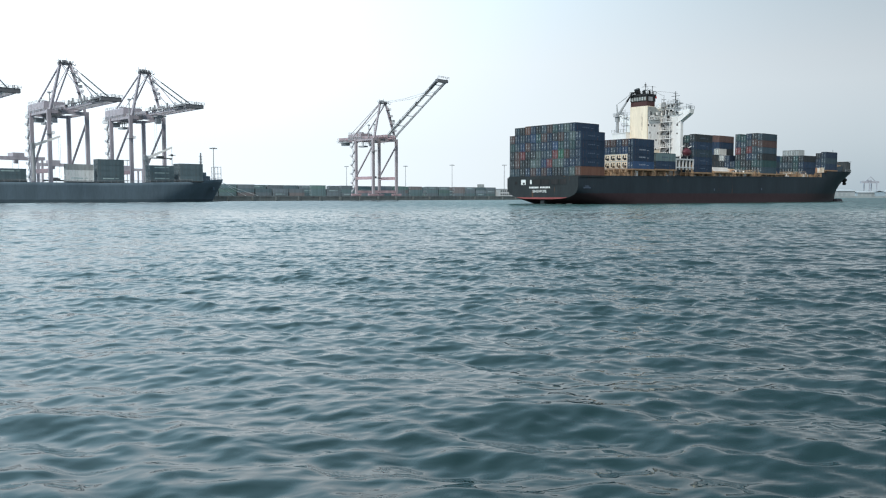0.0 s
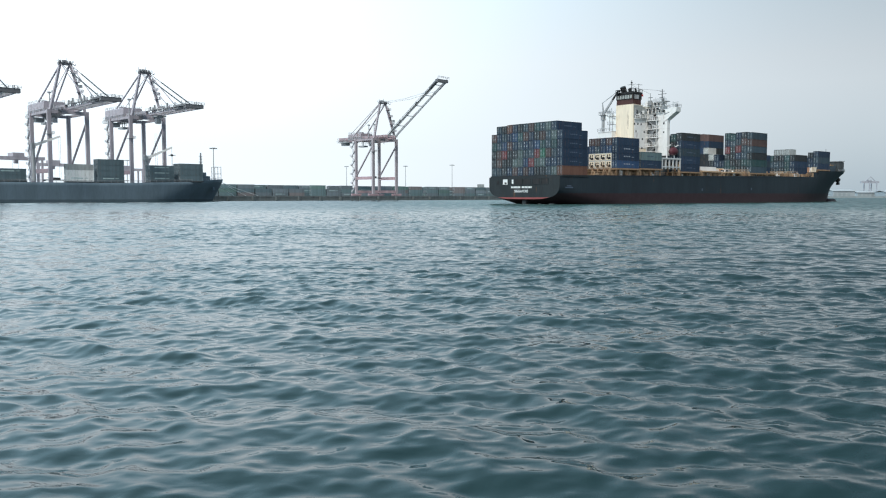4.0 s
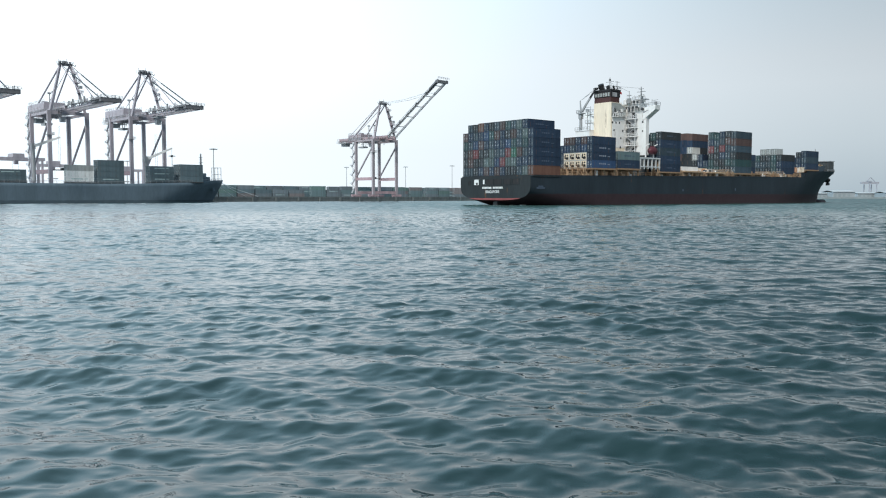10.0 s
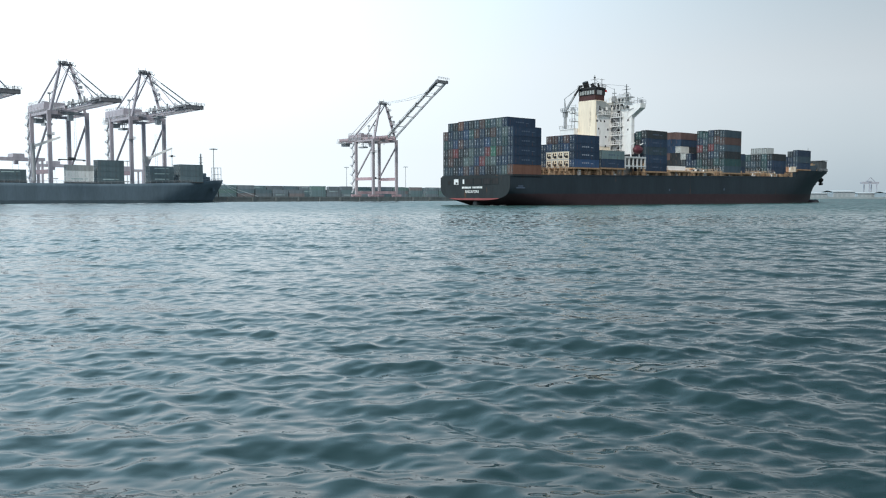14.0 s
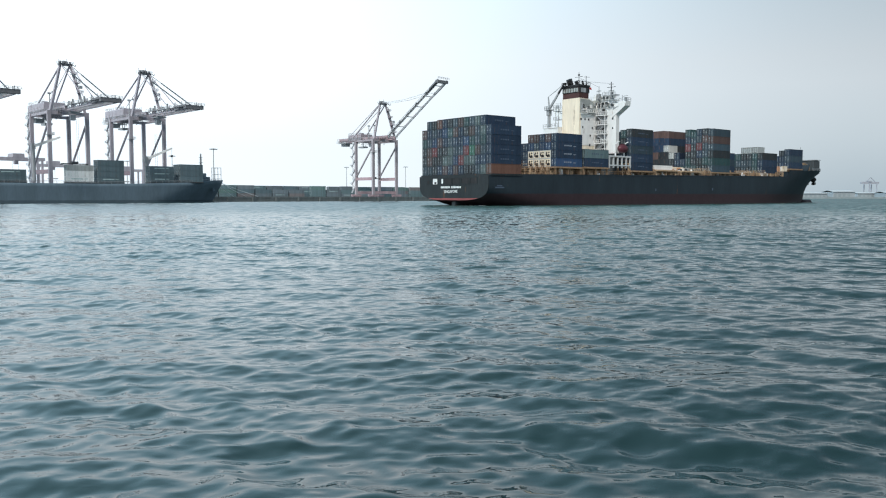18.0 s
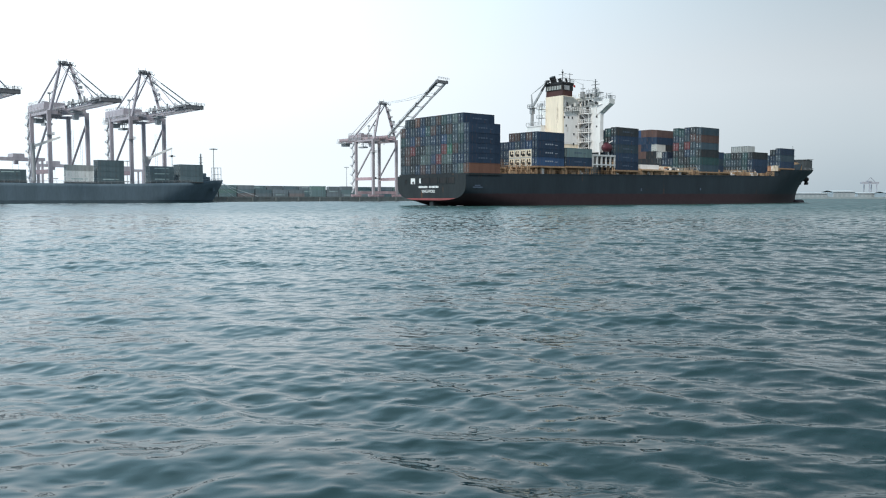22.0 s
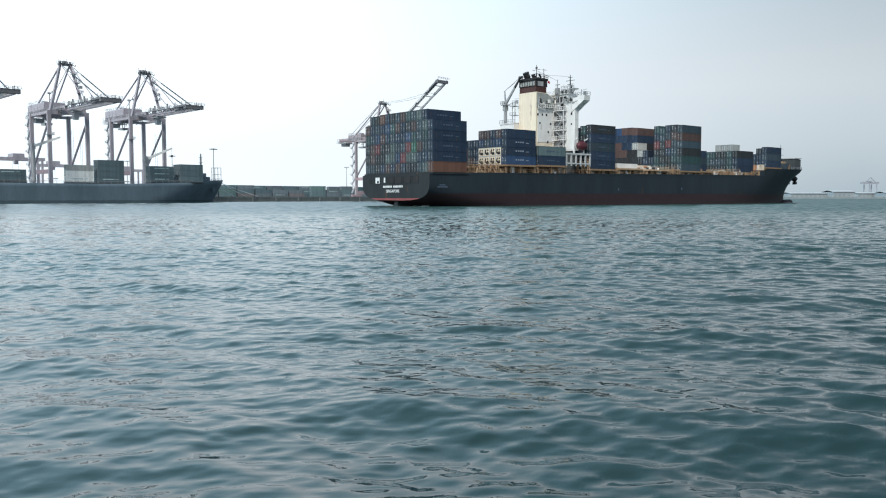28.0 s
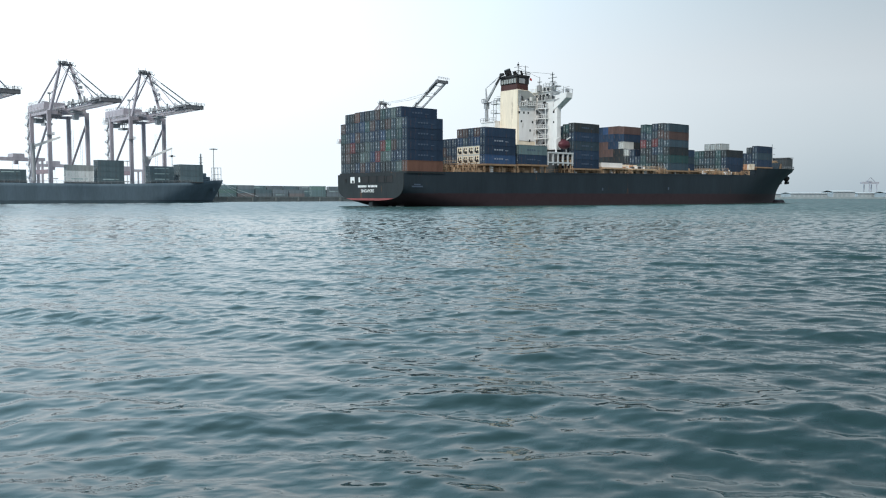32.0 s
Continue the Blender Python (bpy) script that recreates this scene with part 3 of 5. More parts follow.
    head = Shape().box(-3.2, 3.2, ay - 1.0, ay + 0.9, az - 0.8, az + 0.3)
    part("apex_beam", head, CRANE_D, c, "dark masthead beam")
    for k in range(4):
        x = -2.8 + k * 1.55
        part("sheave", Shape().tube((x, ay - 0.5, az + 0.5), (x + 0.6, ay - 0.5, az + 0.5), 0.95 - 0.15 * (k % 2), n=12), CRANE_D, c)
    part("apex_hoist", Shape().box(-1.2, 0.4, ay - 0.4, ay + 0.7, az + 0.3, az + 1.6), CRANE_D, c)
    for x, top in ((-3.1, 2.4), (0.7, 2.8)):
        part("aerial", Shape().beam((x, ay, az + 0.28), (x, ay, az + top), 0.14), CRANE_D, c)
    part("service_davit", Shape().beam((2.8, ay - 1.0, az + 0.2), (3.4, ay - 3.6, az - 1.2), 0.3).beam((3.4, ay - 3.6, az - 1.2), (3.4, ay - 4.4, az - 0.6), 0.25), CRANE_D, c)
    part("apex_rail", Shape().rail([(-3.7, ay - 1.6, az), (3.7, ay - 1.6, az), (3.7, ay + 1.4, az), (-3.7, ay + 1.4, az)], 1.1, 1.5, 0.05), GREY, c)
    # boom: two box chords with lattice ties
    e = radians(boom_up)
    bz = gz + 2.6

    def bp(x, d, up=0.0):
        return (x, hinge - d * math.cos(e) - up * -math.sin(e) * -1, bz + d * math.sin(e) + up * math.cos(e))
    for x in (-2.7, 2.7):
        if boom_up:
            part("boom_chord", Shape().beam(bp(x * 1.25, 0), bp(x * 1.25, blen), 0.55, 1.1, w2=0.5, h2=0.9), GREY, c, "grey raised boom chord")
            for k in range(6):
                d = blen * (k + 0.25) / 6
                part("boom_box", Shape().beam(bp(x * 1.25, d, 0.8), bp(x * 1.25, d + 2.2, 0.8), 0.6, 0.9), legs, c)
        else:
            part("boom_chord", Shape().beam(bp(x, 0, -0.9), bp(x, blen, -0.5), 0.7, 0.8), legs, c, "pink-grey lower chord of the boom")
            part("boom_chord", Shape().beam(bp(x, 0, 1.3), bp(x, blen, 0.7), 0.55, 0.6), CRANE_L, c, "pale upper chord of the boom")
            for k in range(9):
                a, b = blen * k / 9, blen * (k + 1) / 9
                lat = Shape().beam(bp(x, a, -0.8), bp(x, a, 1.1), 0.4)
                lat.beam(bp(x, a, -0.8) if k % 2 else bp(x, a, 1.1), bp(x, b, 0.9) if k % 2 else bp(x, b, -0.6), 0.34)
                if k in (1, 4, 5, 7):
                    lat.beam(bp(x, a + 0.4, 0.2), bp(x, b - 1.2, 0.2), 0.15, 1.5)
                part("boom_lattice", lat, (CRANE_L, legs)[k % 2], c)
        br = Shape().rail([bp(x * 1.5, 0, 0.9), bp(x * 1.5, blen, 0.9)], 1.2, 3.0, 0.06)
        rb = random.Random(int(7 + x))
        for k in range(14):
            d = rb.uniform(2, blen - 3)
            br.beam(bp(x * 1.5, d, 0.9), bp(x * 1.5, d, rb.uniform(1.6, 3.4)), rb.choice((0.18, 0.3, 0.7)))
        br.beam(bp(x * 1.38, 0, 0.8), bp(x * 1.38, blen, 0.8), 0.9, 0.1)
        part("boom_walkway", br, GREY, c)
    for k in range(0, 11, 2 if boom_up else 1):
        d = blen * (k + 0.3) / 11
        bx = 3.3 if boom_up else 2.7
        tie = Shape().beam(bp(-bx, d, -0.3), bp(bx, d, -0.3), 0.45, 0.5 if boom_up else 0.7)
        if k < 10 and not boom_up:
            tie.beam(bp(-2.7, d, -0.3), bp(2.7, d + blen / 11, -0.3), 0.22)
        part("boom_tie", tie, CRANE_L, c)
    tip = Shape()
    tip.beam(bp(-4.6, blen - 0.5, 0.3), bp(4.6, blen - 0.5, 0.3), 2.4, 1.8).rail([bp(-5, blen + 1, 1), bp(5, blen + 1, 1)], 1.2, 1.5, 0.07)
    tip.beam(bp(-4, blen - 9, 0.9), bp(-4, blen, 0.9), 1.4, 0.9).beam(bp(4, blen - 9, 0.9), bp(4, blen, 0.9), 1.4, 0.9)
    tip.beam(bp(-3.4, blen - 13, 0.3), bp(-3.4, blen, 0.3), 0.5, 1.6).beam(bp(3.4, blen - 13, 0.3), bp(3.4, blen, 0.3), 0.5, 1.6)
    part("boom_tip", tip, CRANE_D, c, "dark platform round the boom's outer end")
    for x in (-2.2, 2.2):
        if not boom_up:
            part("fore_stay", Shape().tube((x, ay, az), bp(x, blen * 0.52, 1), 0.24, n=6).tube(bp(x, blen * 0.52, 1), bp(x, blen * 0.52, 2.6), 0.3, n=6), legs, c)
            part("outer_stay", Shape().tube((x, ay, az), bp(x, blen * 0.88, 1), 0.15, n=6).tube(Vector((x, ay, az)).lerp(Vector(bp(x, blen * 0.88, 1)), 0.3), bp(x, blen * 0.88, 1), 0.3, n=6), STORE, c, "dark outer stay bar")
        else:
            mid = (Vector((x, ay, az)) + Vector(bp(x, blen * 0.8, 1))) / 2 + Vector((0, 0, -1.2))
            part("folded_stay", Shape().tube((x, ay, az), mid, 0.16, n=6).tube(mid, bp(x, blen * 0.8, 1), 0.16, n=6), CRANE_L, c)
    part("mast_ladder", Shape().beam((w * 0.8, -g - 1.2, gz + 4), (3.6, ay - 1, az - 2), 0.8, 0.3).box(w * 0.55, w * 0.55 + 1.6, -g - 2, -g - 0.6, gz + 13, gz + 14.4), GREY, c)
    # service platforms up the front mast leg, floodlight posts on the girder, looped trolley cables
    lo, hi = Vector((w * 0.92, -g, gz + 1)), Vector((2.2, ay, az))
    for f in (0.22, 0.42, 0.62, 0.8):
        p = lo.lerp(hi, f)
        pl = Shape().box(p.x - 1.3, p.x + 1.5, p.y - 2.2, p.y + 0.4, p.z, p.z + 0.15)
        pl.rail([(p.x - 1.3, p.y - 2.2, p.z + 0.1), (p.x + 1.5, p.y - 2.2, p.z + 0.1), (p.x + 1.5, p.y + 0.4, p.z + 0.1)], 1.1, 0.9, 0.07)
        part("mast_platform", pl, legs, c)
    for y in (-g + 6.0, -g + 11.5):
        part("floodlight_post", Shape().tube((-4.4, y, gz + 2.4), (-4.4, y, gz + 11.0), 0.3, 0.22).box(-5.2, -3.6, y - 0.5, y + 0.5, gz + 10.6, gz + 11.4), GREY, c)
    fest = Shape()
    for k in range(12):
        y = hinge + 1.0 + k * 2.1
        low_z = gz - (1.6 if k % 3 else 2.6)
        fest.tube((-5.2, y, gz + 2.0), (-5.2, y + 0.7, low_z), 0.09, n=4).tube((-5.2, y + 0.7, low_z), (-5.2, y + 1.4, low_z), 0.09, n=4).tube((-5.2, y + 1.4, low_z), (-5.2, y + 2.1, gz + 2.0), 0.09, n=4)
    part("festoon_cable", fest, STORE, c, "dark looped trolley cable")
    # trolley with the operator's cabin, and the spreader on its ropes; both travel along the girder
    ty = g * 0.3 if boom_up else 4.0
    drop = 25.0 if boom_up else 30.0
    tr = part("trolley", Shape().box(-2.4, 2.4, -3, 3, gz + 0.2, gz + 1.0), GREY, c)
    tr.location = (0, ty, 0)
    part("operator_cabin", Shape().prism([(3.2, gz - 2.8), (5.6, gz - 2.8), (6.2, gz - 0.2), (3.2, gz - 0.2)], 0, 0.4, 2.6), CRANE_L, tr)
    sp = Shape().box(-6.0, 6.0, -0.5, 0.5, -0.2, 0.3).box(-1.6, 1.6, -1, 1, 0.3, 1.2)
    for x in (-5.9, 5.9):
        sp.box(x - 0.2, x + 0.2, -1.2, 1.2, -0.5, 0.2)
    spr = part("spreader", sp, STORE, c)
    spr.location = (0, ty, gz - drop)
    for x in (-2.0, 2.0):
        for y in (-1.0, 1.0):
            part("hoist_rope", Shape().tube((x, y, 1.2), (x, y, 22.0), 0.05, n=4), DARK, spr)
    # zigzag stairs on the landward near leg
    n = 11
    for k in range(n):
        z0, z1 = 3 + k * (gz - 4) / n, 3 + (k + 1) * (gz - 4) / n
        y0, y1 = (g + 1.2, g + 4.0) if k % 2 else (g + 4.0, g + 1.2)
        st = Shape().beam((-w - 0.6, y0, z0), (-w - 0.6, y1, z1), 0.9, 0.5)
        st.box(-w - 1.7, -w + 0.6, y1 - 0.9, y1 + 0.9, z1 - 0.12, z1 + 0.02)
        st.box(-w - 1.7, -w - 1.6, y1 - 0.9, y1 + 0.9, z1, z1 + 1.0)
        st.beam((-w - 1.1, y0, z0 + 1), (-w - 1.1, y1, z1 + 1), 0.08)
        part("stair_flight", st, CRANE_L, c)
    part("leg_platform", Shape().box(-w - 1.6, -w + 1.6, -g - 2.2, -g + 2.2, 30, 30.15).rail([(-w - 1.6, -g - 2.2, 30.1), (-w + 1.6, -g - 2.2, 30.1), (-w + 1.6, -g + 2.2, 30.1)], 1.1, 1.4, 0.06), GREY, c)
    return c


CRANE_LABEL = "tall pink-grey quay crane in haze-lightened paint, its boom lowered over the ship"
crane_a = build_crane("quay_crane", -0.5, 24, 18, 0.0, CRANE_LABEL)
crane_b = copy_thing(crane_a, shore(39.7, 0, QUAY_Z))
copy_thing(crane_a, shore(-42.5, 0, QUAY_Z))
build_crane("quay_crane", 208.5, 18, 21, 34.0, "red and grey quay crane in haze-lightened paint, its boom raised", legs=CRANE_K, apex=66.2, rail_z=40.4, blen=57.5)


# ---- lamp masts ----
def build_mast(height):
    m = thing("lamp_mast", shore(0, 0, QUAY_Z), "tall grey floodlight mast on the container quay", "light mast", "quay floodlights")
    part("pole", Shape().tube((0, 0, 0), (0, 0, height), 0.38, 0.2, 10), GREY, m)
    part("base", Shape().box(-0.8, 0.8, -0.8, 0.8, 0, 0.6), CONCRETE, m)
    ring = Shape().tube((0, 0, height - 0.3), (0, 0, height + 0.3), 1.0, n=12)
    part("head_ring", ring, GREY, m)
    for k in range(8):
        a = 2 * math.pi * k / 8
        x, y = 1.7 * math.cos(a), 1.7 * math.sin(a)
        part("floodlight", Shape().beam((x * 0.5, y * 0.5, height), (x * 1.35, y * 1.35, height - 0.15), 0.9, 0.5), GREY, m)
    return m


def at_column(px, dist):
    """Ground point at that depth, placed by picture column (centre 784, focal length 1400)."""
    return (px - 784) / 1400 * dist, dist


first = build_mast(29.0)
first.matrix_world = pose(*at_column(380, 480), QUAY_Z)
for px, d, k in ((307, 560, 1), (614, 770, 1), (718, 760, 1), (800, 735, 1), (892, 735, 1), (144 + 84, 640, 1)):
    copy_thing(first, pose(*at_column(px, d), QUAY_Z))


# ---- containers and sheds on the quay ----
def build_yard():
    r = random.Random(11)
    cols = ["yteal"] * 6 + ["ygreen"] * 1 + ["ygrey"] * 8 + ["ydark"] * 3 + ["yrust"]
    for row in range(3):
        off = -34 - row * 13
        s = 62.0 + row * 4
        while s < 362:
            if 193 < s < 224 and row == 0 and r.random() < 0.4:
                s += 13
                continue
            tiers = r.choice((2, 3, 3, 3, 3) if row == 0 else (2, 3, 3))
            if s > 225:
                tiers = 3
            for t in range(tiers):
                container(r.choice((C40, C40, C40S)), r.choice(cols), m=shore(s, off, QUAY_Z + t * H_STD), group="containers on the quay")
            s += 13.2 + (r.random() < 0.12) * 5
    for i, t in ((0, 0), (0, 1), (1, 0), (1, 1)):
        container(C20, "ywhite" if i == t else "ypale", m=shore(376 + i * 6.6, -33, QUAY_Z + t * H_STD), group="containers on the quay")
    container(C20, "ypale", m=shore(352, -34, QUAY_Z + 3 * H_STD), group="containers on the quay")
    for i in range(14):
        s = -40 + i * 8
        for t in range(r.choice((1, 2, 2))):
            container(C40, r.choice(cols), m=shore(s, -44, QUAY_Z + t * H_STD, 90), group="containers on the quay")


def build_yard_gantry(px, dist, turn):
    """Rubber-tyred gantry over the container rows."""
    g = thing("yard_gantry", pose(*at_column(px, dist), QUAY_Z, 0, 0, turn), "pink yard gantry crane in haze-lightened paint, on tyres behind the ship", "crane", "yard gantries")
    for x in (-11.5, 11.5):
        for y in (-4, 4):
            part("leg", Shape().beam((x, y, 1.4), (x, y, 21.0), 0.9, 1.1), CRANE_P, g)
            for k in (-1.2, 1.2):
                part("wheel", Shape().tube((x - 0.3, y + k, 0.75), (x + 0.3, y + k, 0.75), 0.75, n=14), DARK, g)
        part("sill", Shape().beam((x, -6, 1.8), (x, 6, 1.8), 0.9, 1.0), CRANE_K, g)
    for y in (-4, 4):
        part("girder", Shape().beam((-13, y, 21.6), (13, y, 21.6), 1.0, 1.8), CRANE_P, g)
    part("trolley", Shape().box(-4, 2, -4.6, 4.6, 22.5, 24.6).box(-2.6, -0.6, -2.4, -0.2, 18.6, 20.8), CRANE_P, g)
    part("spreader", Shape().box(-4.6, 1.6, -1.2, 1.2, 12.4, 13.0).tube((-3, 0, 13), (-3, 0, 22), 0.06, n=4).tube((0, 0, 13), (0, 0, 22), 0.06, n=4), GREY, g)
    return g


def build_shed():
    sh = thing("warehouse", shore(-52, -120, QUAY_Z), "low pale warehouse with a shallow pitched roof behind the quay", "warehouse")
    part("wall", Shape().box(-30, 22, 0, 30, 0, 9), SHED, sh)
    part("roof", Shape().prism([(-1, 9), (15, 12.5), (31, 9), (31, 9.4), (15, 12.9), (-1, 9.4)], 0, -31, 23), ROOF_W, sh)
    for k in range(7):
        part("shed_door", Shape().box(-27 + k * 7, -23 + k * 7, -0.12, 0, 0, 5.5), GREY, sh)
    of = thing("port_office", pose(*at_column(890, 690), QUAY_Z, 0, 0, 30), "small white flat-roofed port office on the quay", "building")
    part("wall", Shape().box(-6, 6, -4, 4, 0, 6.2), ROOF_W, of)
    part("roof", Shape().box(-6.4, 6.4, -4.4, 4.4, 6.2, 6.6), SHED, of)
    for f in range(2):
        for k in range(5):
            part("window", Shape().box(-5.2 + k * 2.2, -3.9 + k * 2.2, -4.06, -4, 1.2 + f * 2.8, 2.5 + f * 2.8), GLASS, of)


# ---- the far shore beyond the bow ----
def build_far_shore():
    f = thing("far_shore", pose(0, 0, 0), "flat hazy grey shore across the harbour", "shore")
    f["kind"] = "structure"
    part("bank", Shape().prism([(560, 1500), (2600, 1350), (2600, 2600), (400, 2600)], 2, -2, 3.2), FAR_LAND, f)
    for px, d, ln, h, a in ((1440, 1560, 96, 9, 2), (1492, 1540, 44, 13, 4), (1545, 1650, 70, 10, 3), (1600, 1600, 80, 11, 0), (1380, 1620, 90, 8, 0)):
        x, y = at_column(px, d)
        w = thing("far_warehouse", pose(x, y, 3.2, 0, 0, a), "long pale warehouse with a white roof on the far shore", "warehouse", "far warehouses")
        part("wall", Shape().box(-ln / 2, ln / 2, 0, 40, 0, h * 0.75), SHED, w)
        part("roof", Shape().prism([(-2, h * 0.75), (20, h), (42, h * 0.75), (42, h * 0.78), (20, h + 0.6), (-2, h * 0.82)], 0, -ln / 2 - 1, ln / 2 + 1), ROOF_W, w)
        for k in range(int(ln / 9)):
            part("bay_door", Shape().box(-ln / 2 + 2 + k * 9, -ln / 2 + 7 + k * 9, -0.3, 0, 0, h * 0.45), FAR_LAND, w)
    x, y = at_column(1538, 1700)
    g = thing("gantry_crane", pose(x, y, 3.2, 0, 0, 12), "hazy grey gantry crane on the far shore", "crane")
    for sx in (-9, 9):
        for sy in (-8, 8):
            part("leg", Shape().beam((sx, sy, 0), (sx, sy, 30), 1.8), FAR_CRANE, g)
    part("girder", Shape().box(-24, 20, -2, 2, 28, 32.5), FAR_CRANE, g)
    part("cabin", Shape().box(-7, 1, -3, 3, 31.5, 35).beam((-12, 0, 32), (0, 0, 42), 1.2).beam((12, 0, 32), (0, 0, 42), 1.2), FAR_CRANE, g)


build_yard()
rtg = build_yard_gantry(36, 452, 45)
copy_thing(rtg, pose(*at_column(100, 545), QUAY_Z, 0, 0, 45))
copy_thing(rtg, pose(*at_column(226, 640), QUAY_Z, 0, 0, 45))
build_shed()
build_far_shore()
# ---- the departing container ship: x forward from the stern stack, y to port, z up from the waterline ----
SHIP = thing("container_ship", pose(0, 0, 0), "large dark-hulled container ship with white bridge and blue containers", "ship")
TRACK = [(0.0, 34.26, 270.29, 40.46), (8.0, 20.70, 258.76, 40.23), (16.0, 7.17, 246.98, 40.02), (24.0, -6.31, 234.94, 39.85), (32.0, -19.75, 222.66, 39.71)]


def deck_z(x):
    pts = ((-2, 9.0), (12, 9.5), (57, 10.0), (138, 11.0), (177.9, 11.2), (179.5, 14.0), (205, 14.4), (245, 15.4))
    for (a, za), (b, zb) in zip(pts, pts[1:]):
        if x <= b:
            return za + (zb - za) * (x - a) / (b - a)
    return pts[-1][1]


def half_breadth(x, z):
    """Half the hull's breadth at a place along it and a height."""
    if x < 30:                                   # counter stern, rounded below
        u = max(0.0, min(1.0, (x + 1) / 26))
        zb = 1.6 - 6.5 * u ** 0.9
        top = 7.2 - 4.0 * u
        if z >= top:
            return 16.1
        if z <= zb:
            return 0.0
        p = 3.5 - 0.6 * u
        return 16.1 * (1 - ((top - z) / (top - zb)) ** p) ** (1 / p)
    q = max(0.0, min(1.0, z / 14.5))
    x0, xs, p = 146 + 22 * q, 225.0 + 17.2 * q ** 2.3, 1.75 + 0.95 * q
    if x <= x0:
        return 16.1
    if x >= xs:
        return 0.0
    return 16.1 * (1 - ((x - x0) / (xs - x0)) ** p)


def build_hull():
    rows = 15
    xs = [-1, 0.5, 2, 4, 6.5, 9, 12, 15, 18, 21, 25, 30] + list(np.linspace(45, 165, 9)) + [172, 177.9, 179.5] + list(np.linspace(184, 220, 12))
    us = [0.3, 0.5, 0.66, 0.8, 0.9, 0.96, 1.0]
    s = Shape()
    rings = []
    for x in xs:
        zb = 1.6 - 6.5 * max(0.0, (x + 1) / 26) ** 0.9 if x < 25 else -5.0
        ring = []
        for j in range(rows):
            z = zb + (deck_z(x) - zb) * (j / (rows - 1)) ** (1.5 if x < 25 else 1.0)
            ring.append((x, half_breadth(x, max(z, 0) if x > 30 else z), z))
        rings.append(ring)
    for u in us:                              # from the last frame to the stem, whose foot is further aft
        ring = []
        for j in range(rows):
            z = -5 + (deck_z(236) + 5) * j / (rows - 1)
            q = max(0.0, min(1.0, z / 14.5))
            end = 225.0 + 17.2 * q ** 2.3
            x = 220 + (end - 220) * u
            zz = -5 + (deck_z(x) + 5) * j / (rows - 1)
            ring.append((x, half_breadth(x, max(zz, 0)) if u < 1 else 0.0, zz))
        rings.append(ring)
    flat = [p for r in rings for p in r] + [(x, -y, z) for r in rings for x, y, z in r]
    fs, off = [], len(rings) * rows
    for i in range(len(rings) - 1):
        for j in range(rows - 1):
            a = i * rows + j
            fs.append((a, a + 1, a + rows + 1, a + rows))
            fs.append((off + a, off + a + rows, off + a + rows + 1, off + a + 1))
    s.add(flat, fs)
    part("hull", s, HULL, SHIP, "black hull over a dull red boot topping", True)
    # transom, a little proud of the last frame
    tr = Shape()
    edge = [(half_breadth(-1, z), z) for z in np.linspace(1.62, 9.0, 24)]
    poly = [(-y, z) for y, z in edge[::-1]] + [(y, z) for y, z in edge[1:]]
    hole_panels = [(7.0, 9.4, 6.5, 8.4), (4.2, 5.2, 6.7, 8.3), (0.2, 3.6, 6.6, 8.4), (-3.6, -0.2, 6.6, 8.4), (-7.6, -4.4, 6.6, 8.4), (-11.4, -8.4, 6.6, 8.4), (11.3, 12.2, 6.7, 7.8)]
    tr.prism(poly, 0, -1.25, -1.02)
    part("transom", tr, STERN, SHIP, "flat black transom with rounded lower corners")
    red = Shape()
    low = [(half_breadth(-1, z) * 0.985, z) for z in np.linspace(1.62, 2.25, 8)]
    red.prism([(-y, z) for y, z in low[::-1]] + [(y, z) for y, z in low[1:]], 0, -1.29, -1.24)
    part("waterline_stripe", red, BOTTOM_RED, SHIP, "faded red stripe under the transom")
    # flat panels as openings: daylight painted white, dark insides painted black
    for i, (y0, y1, z0, z1) in enumerate(hole_panels):
        part("mooring_opening", Shape().prism([(y0 + 0.25, z0), (y1 - 0.25, z0), (y1, z0 + 0.25), (y1, z1 - 0.25), (y1 - 0.25, z1), (y0 + 0.25, z1), (y0, z1 - 0.25), (y0, z0 + 0.25)], 0, -1.285, -1.2), MARK if i < 2 else DARK, SHIP,
             "white panel painted as a daylit opening" if i == 0 else "panel painted as an opening")
        rim = Shape()
        for a, b in (((y0, z0), (y1, z0)), ((y1, z0), (y1, z1)), ((y1, z1), (y0, z1)), ((y0, z1), (y0, z0))):
            rim.beam((-1.3, *a), (-1.3, *b), 0.12)
        part("opening_rim", rim, STERN, SHIP)
    # black patch painting the winch's shadow in the pale opening
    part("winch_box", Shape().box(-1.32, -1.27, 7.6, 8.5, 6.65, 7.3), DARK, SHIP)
    part("skeg", Shape().prism([(-0.6, -4), (-0.3, 1.9), (9, 1.9), (16, -4)], 1, -0.9, 0.9), STERN, SHIP)
    part("rudder", Shape().prism([(-0.9, -4), (-0.7, 1.1), (3.5, 1.1), (3.0, -4)], 1, -0.8, 0.8), STERN, SHIP)
    part("bulbous_bow", Shape().tube((218, 0, -1.9), (231.6, 0, -0.4), 3.0, 1.5, 14), HULL, SHIP, smooth=True)
    # wash round the rudder: low clots of foam
    r = random.Random(4)
    for k in range(9):
        x, y = r.uniform(2, 9), r.uniform(-9.5, -2)
        n, rr = 9, r.uniform(0.4, 1.0)
        pts = [(x + rr * 1.8 * math.cos(a) * r.uniform(0.6, 1.2), y + rr * math.sin(a) * r.uniform(0.6, 1.2)) for a in [2 * math.pi * i / n for i in range(n)]]
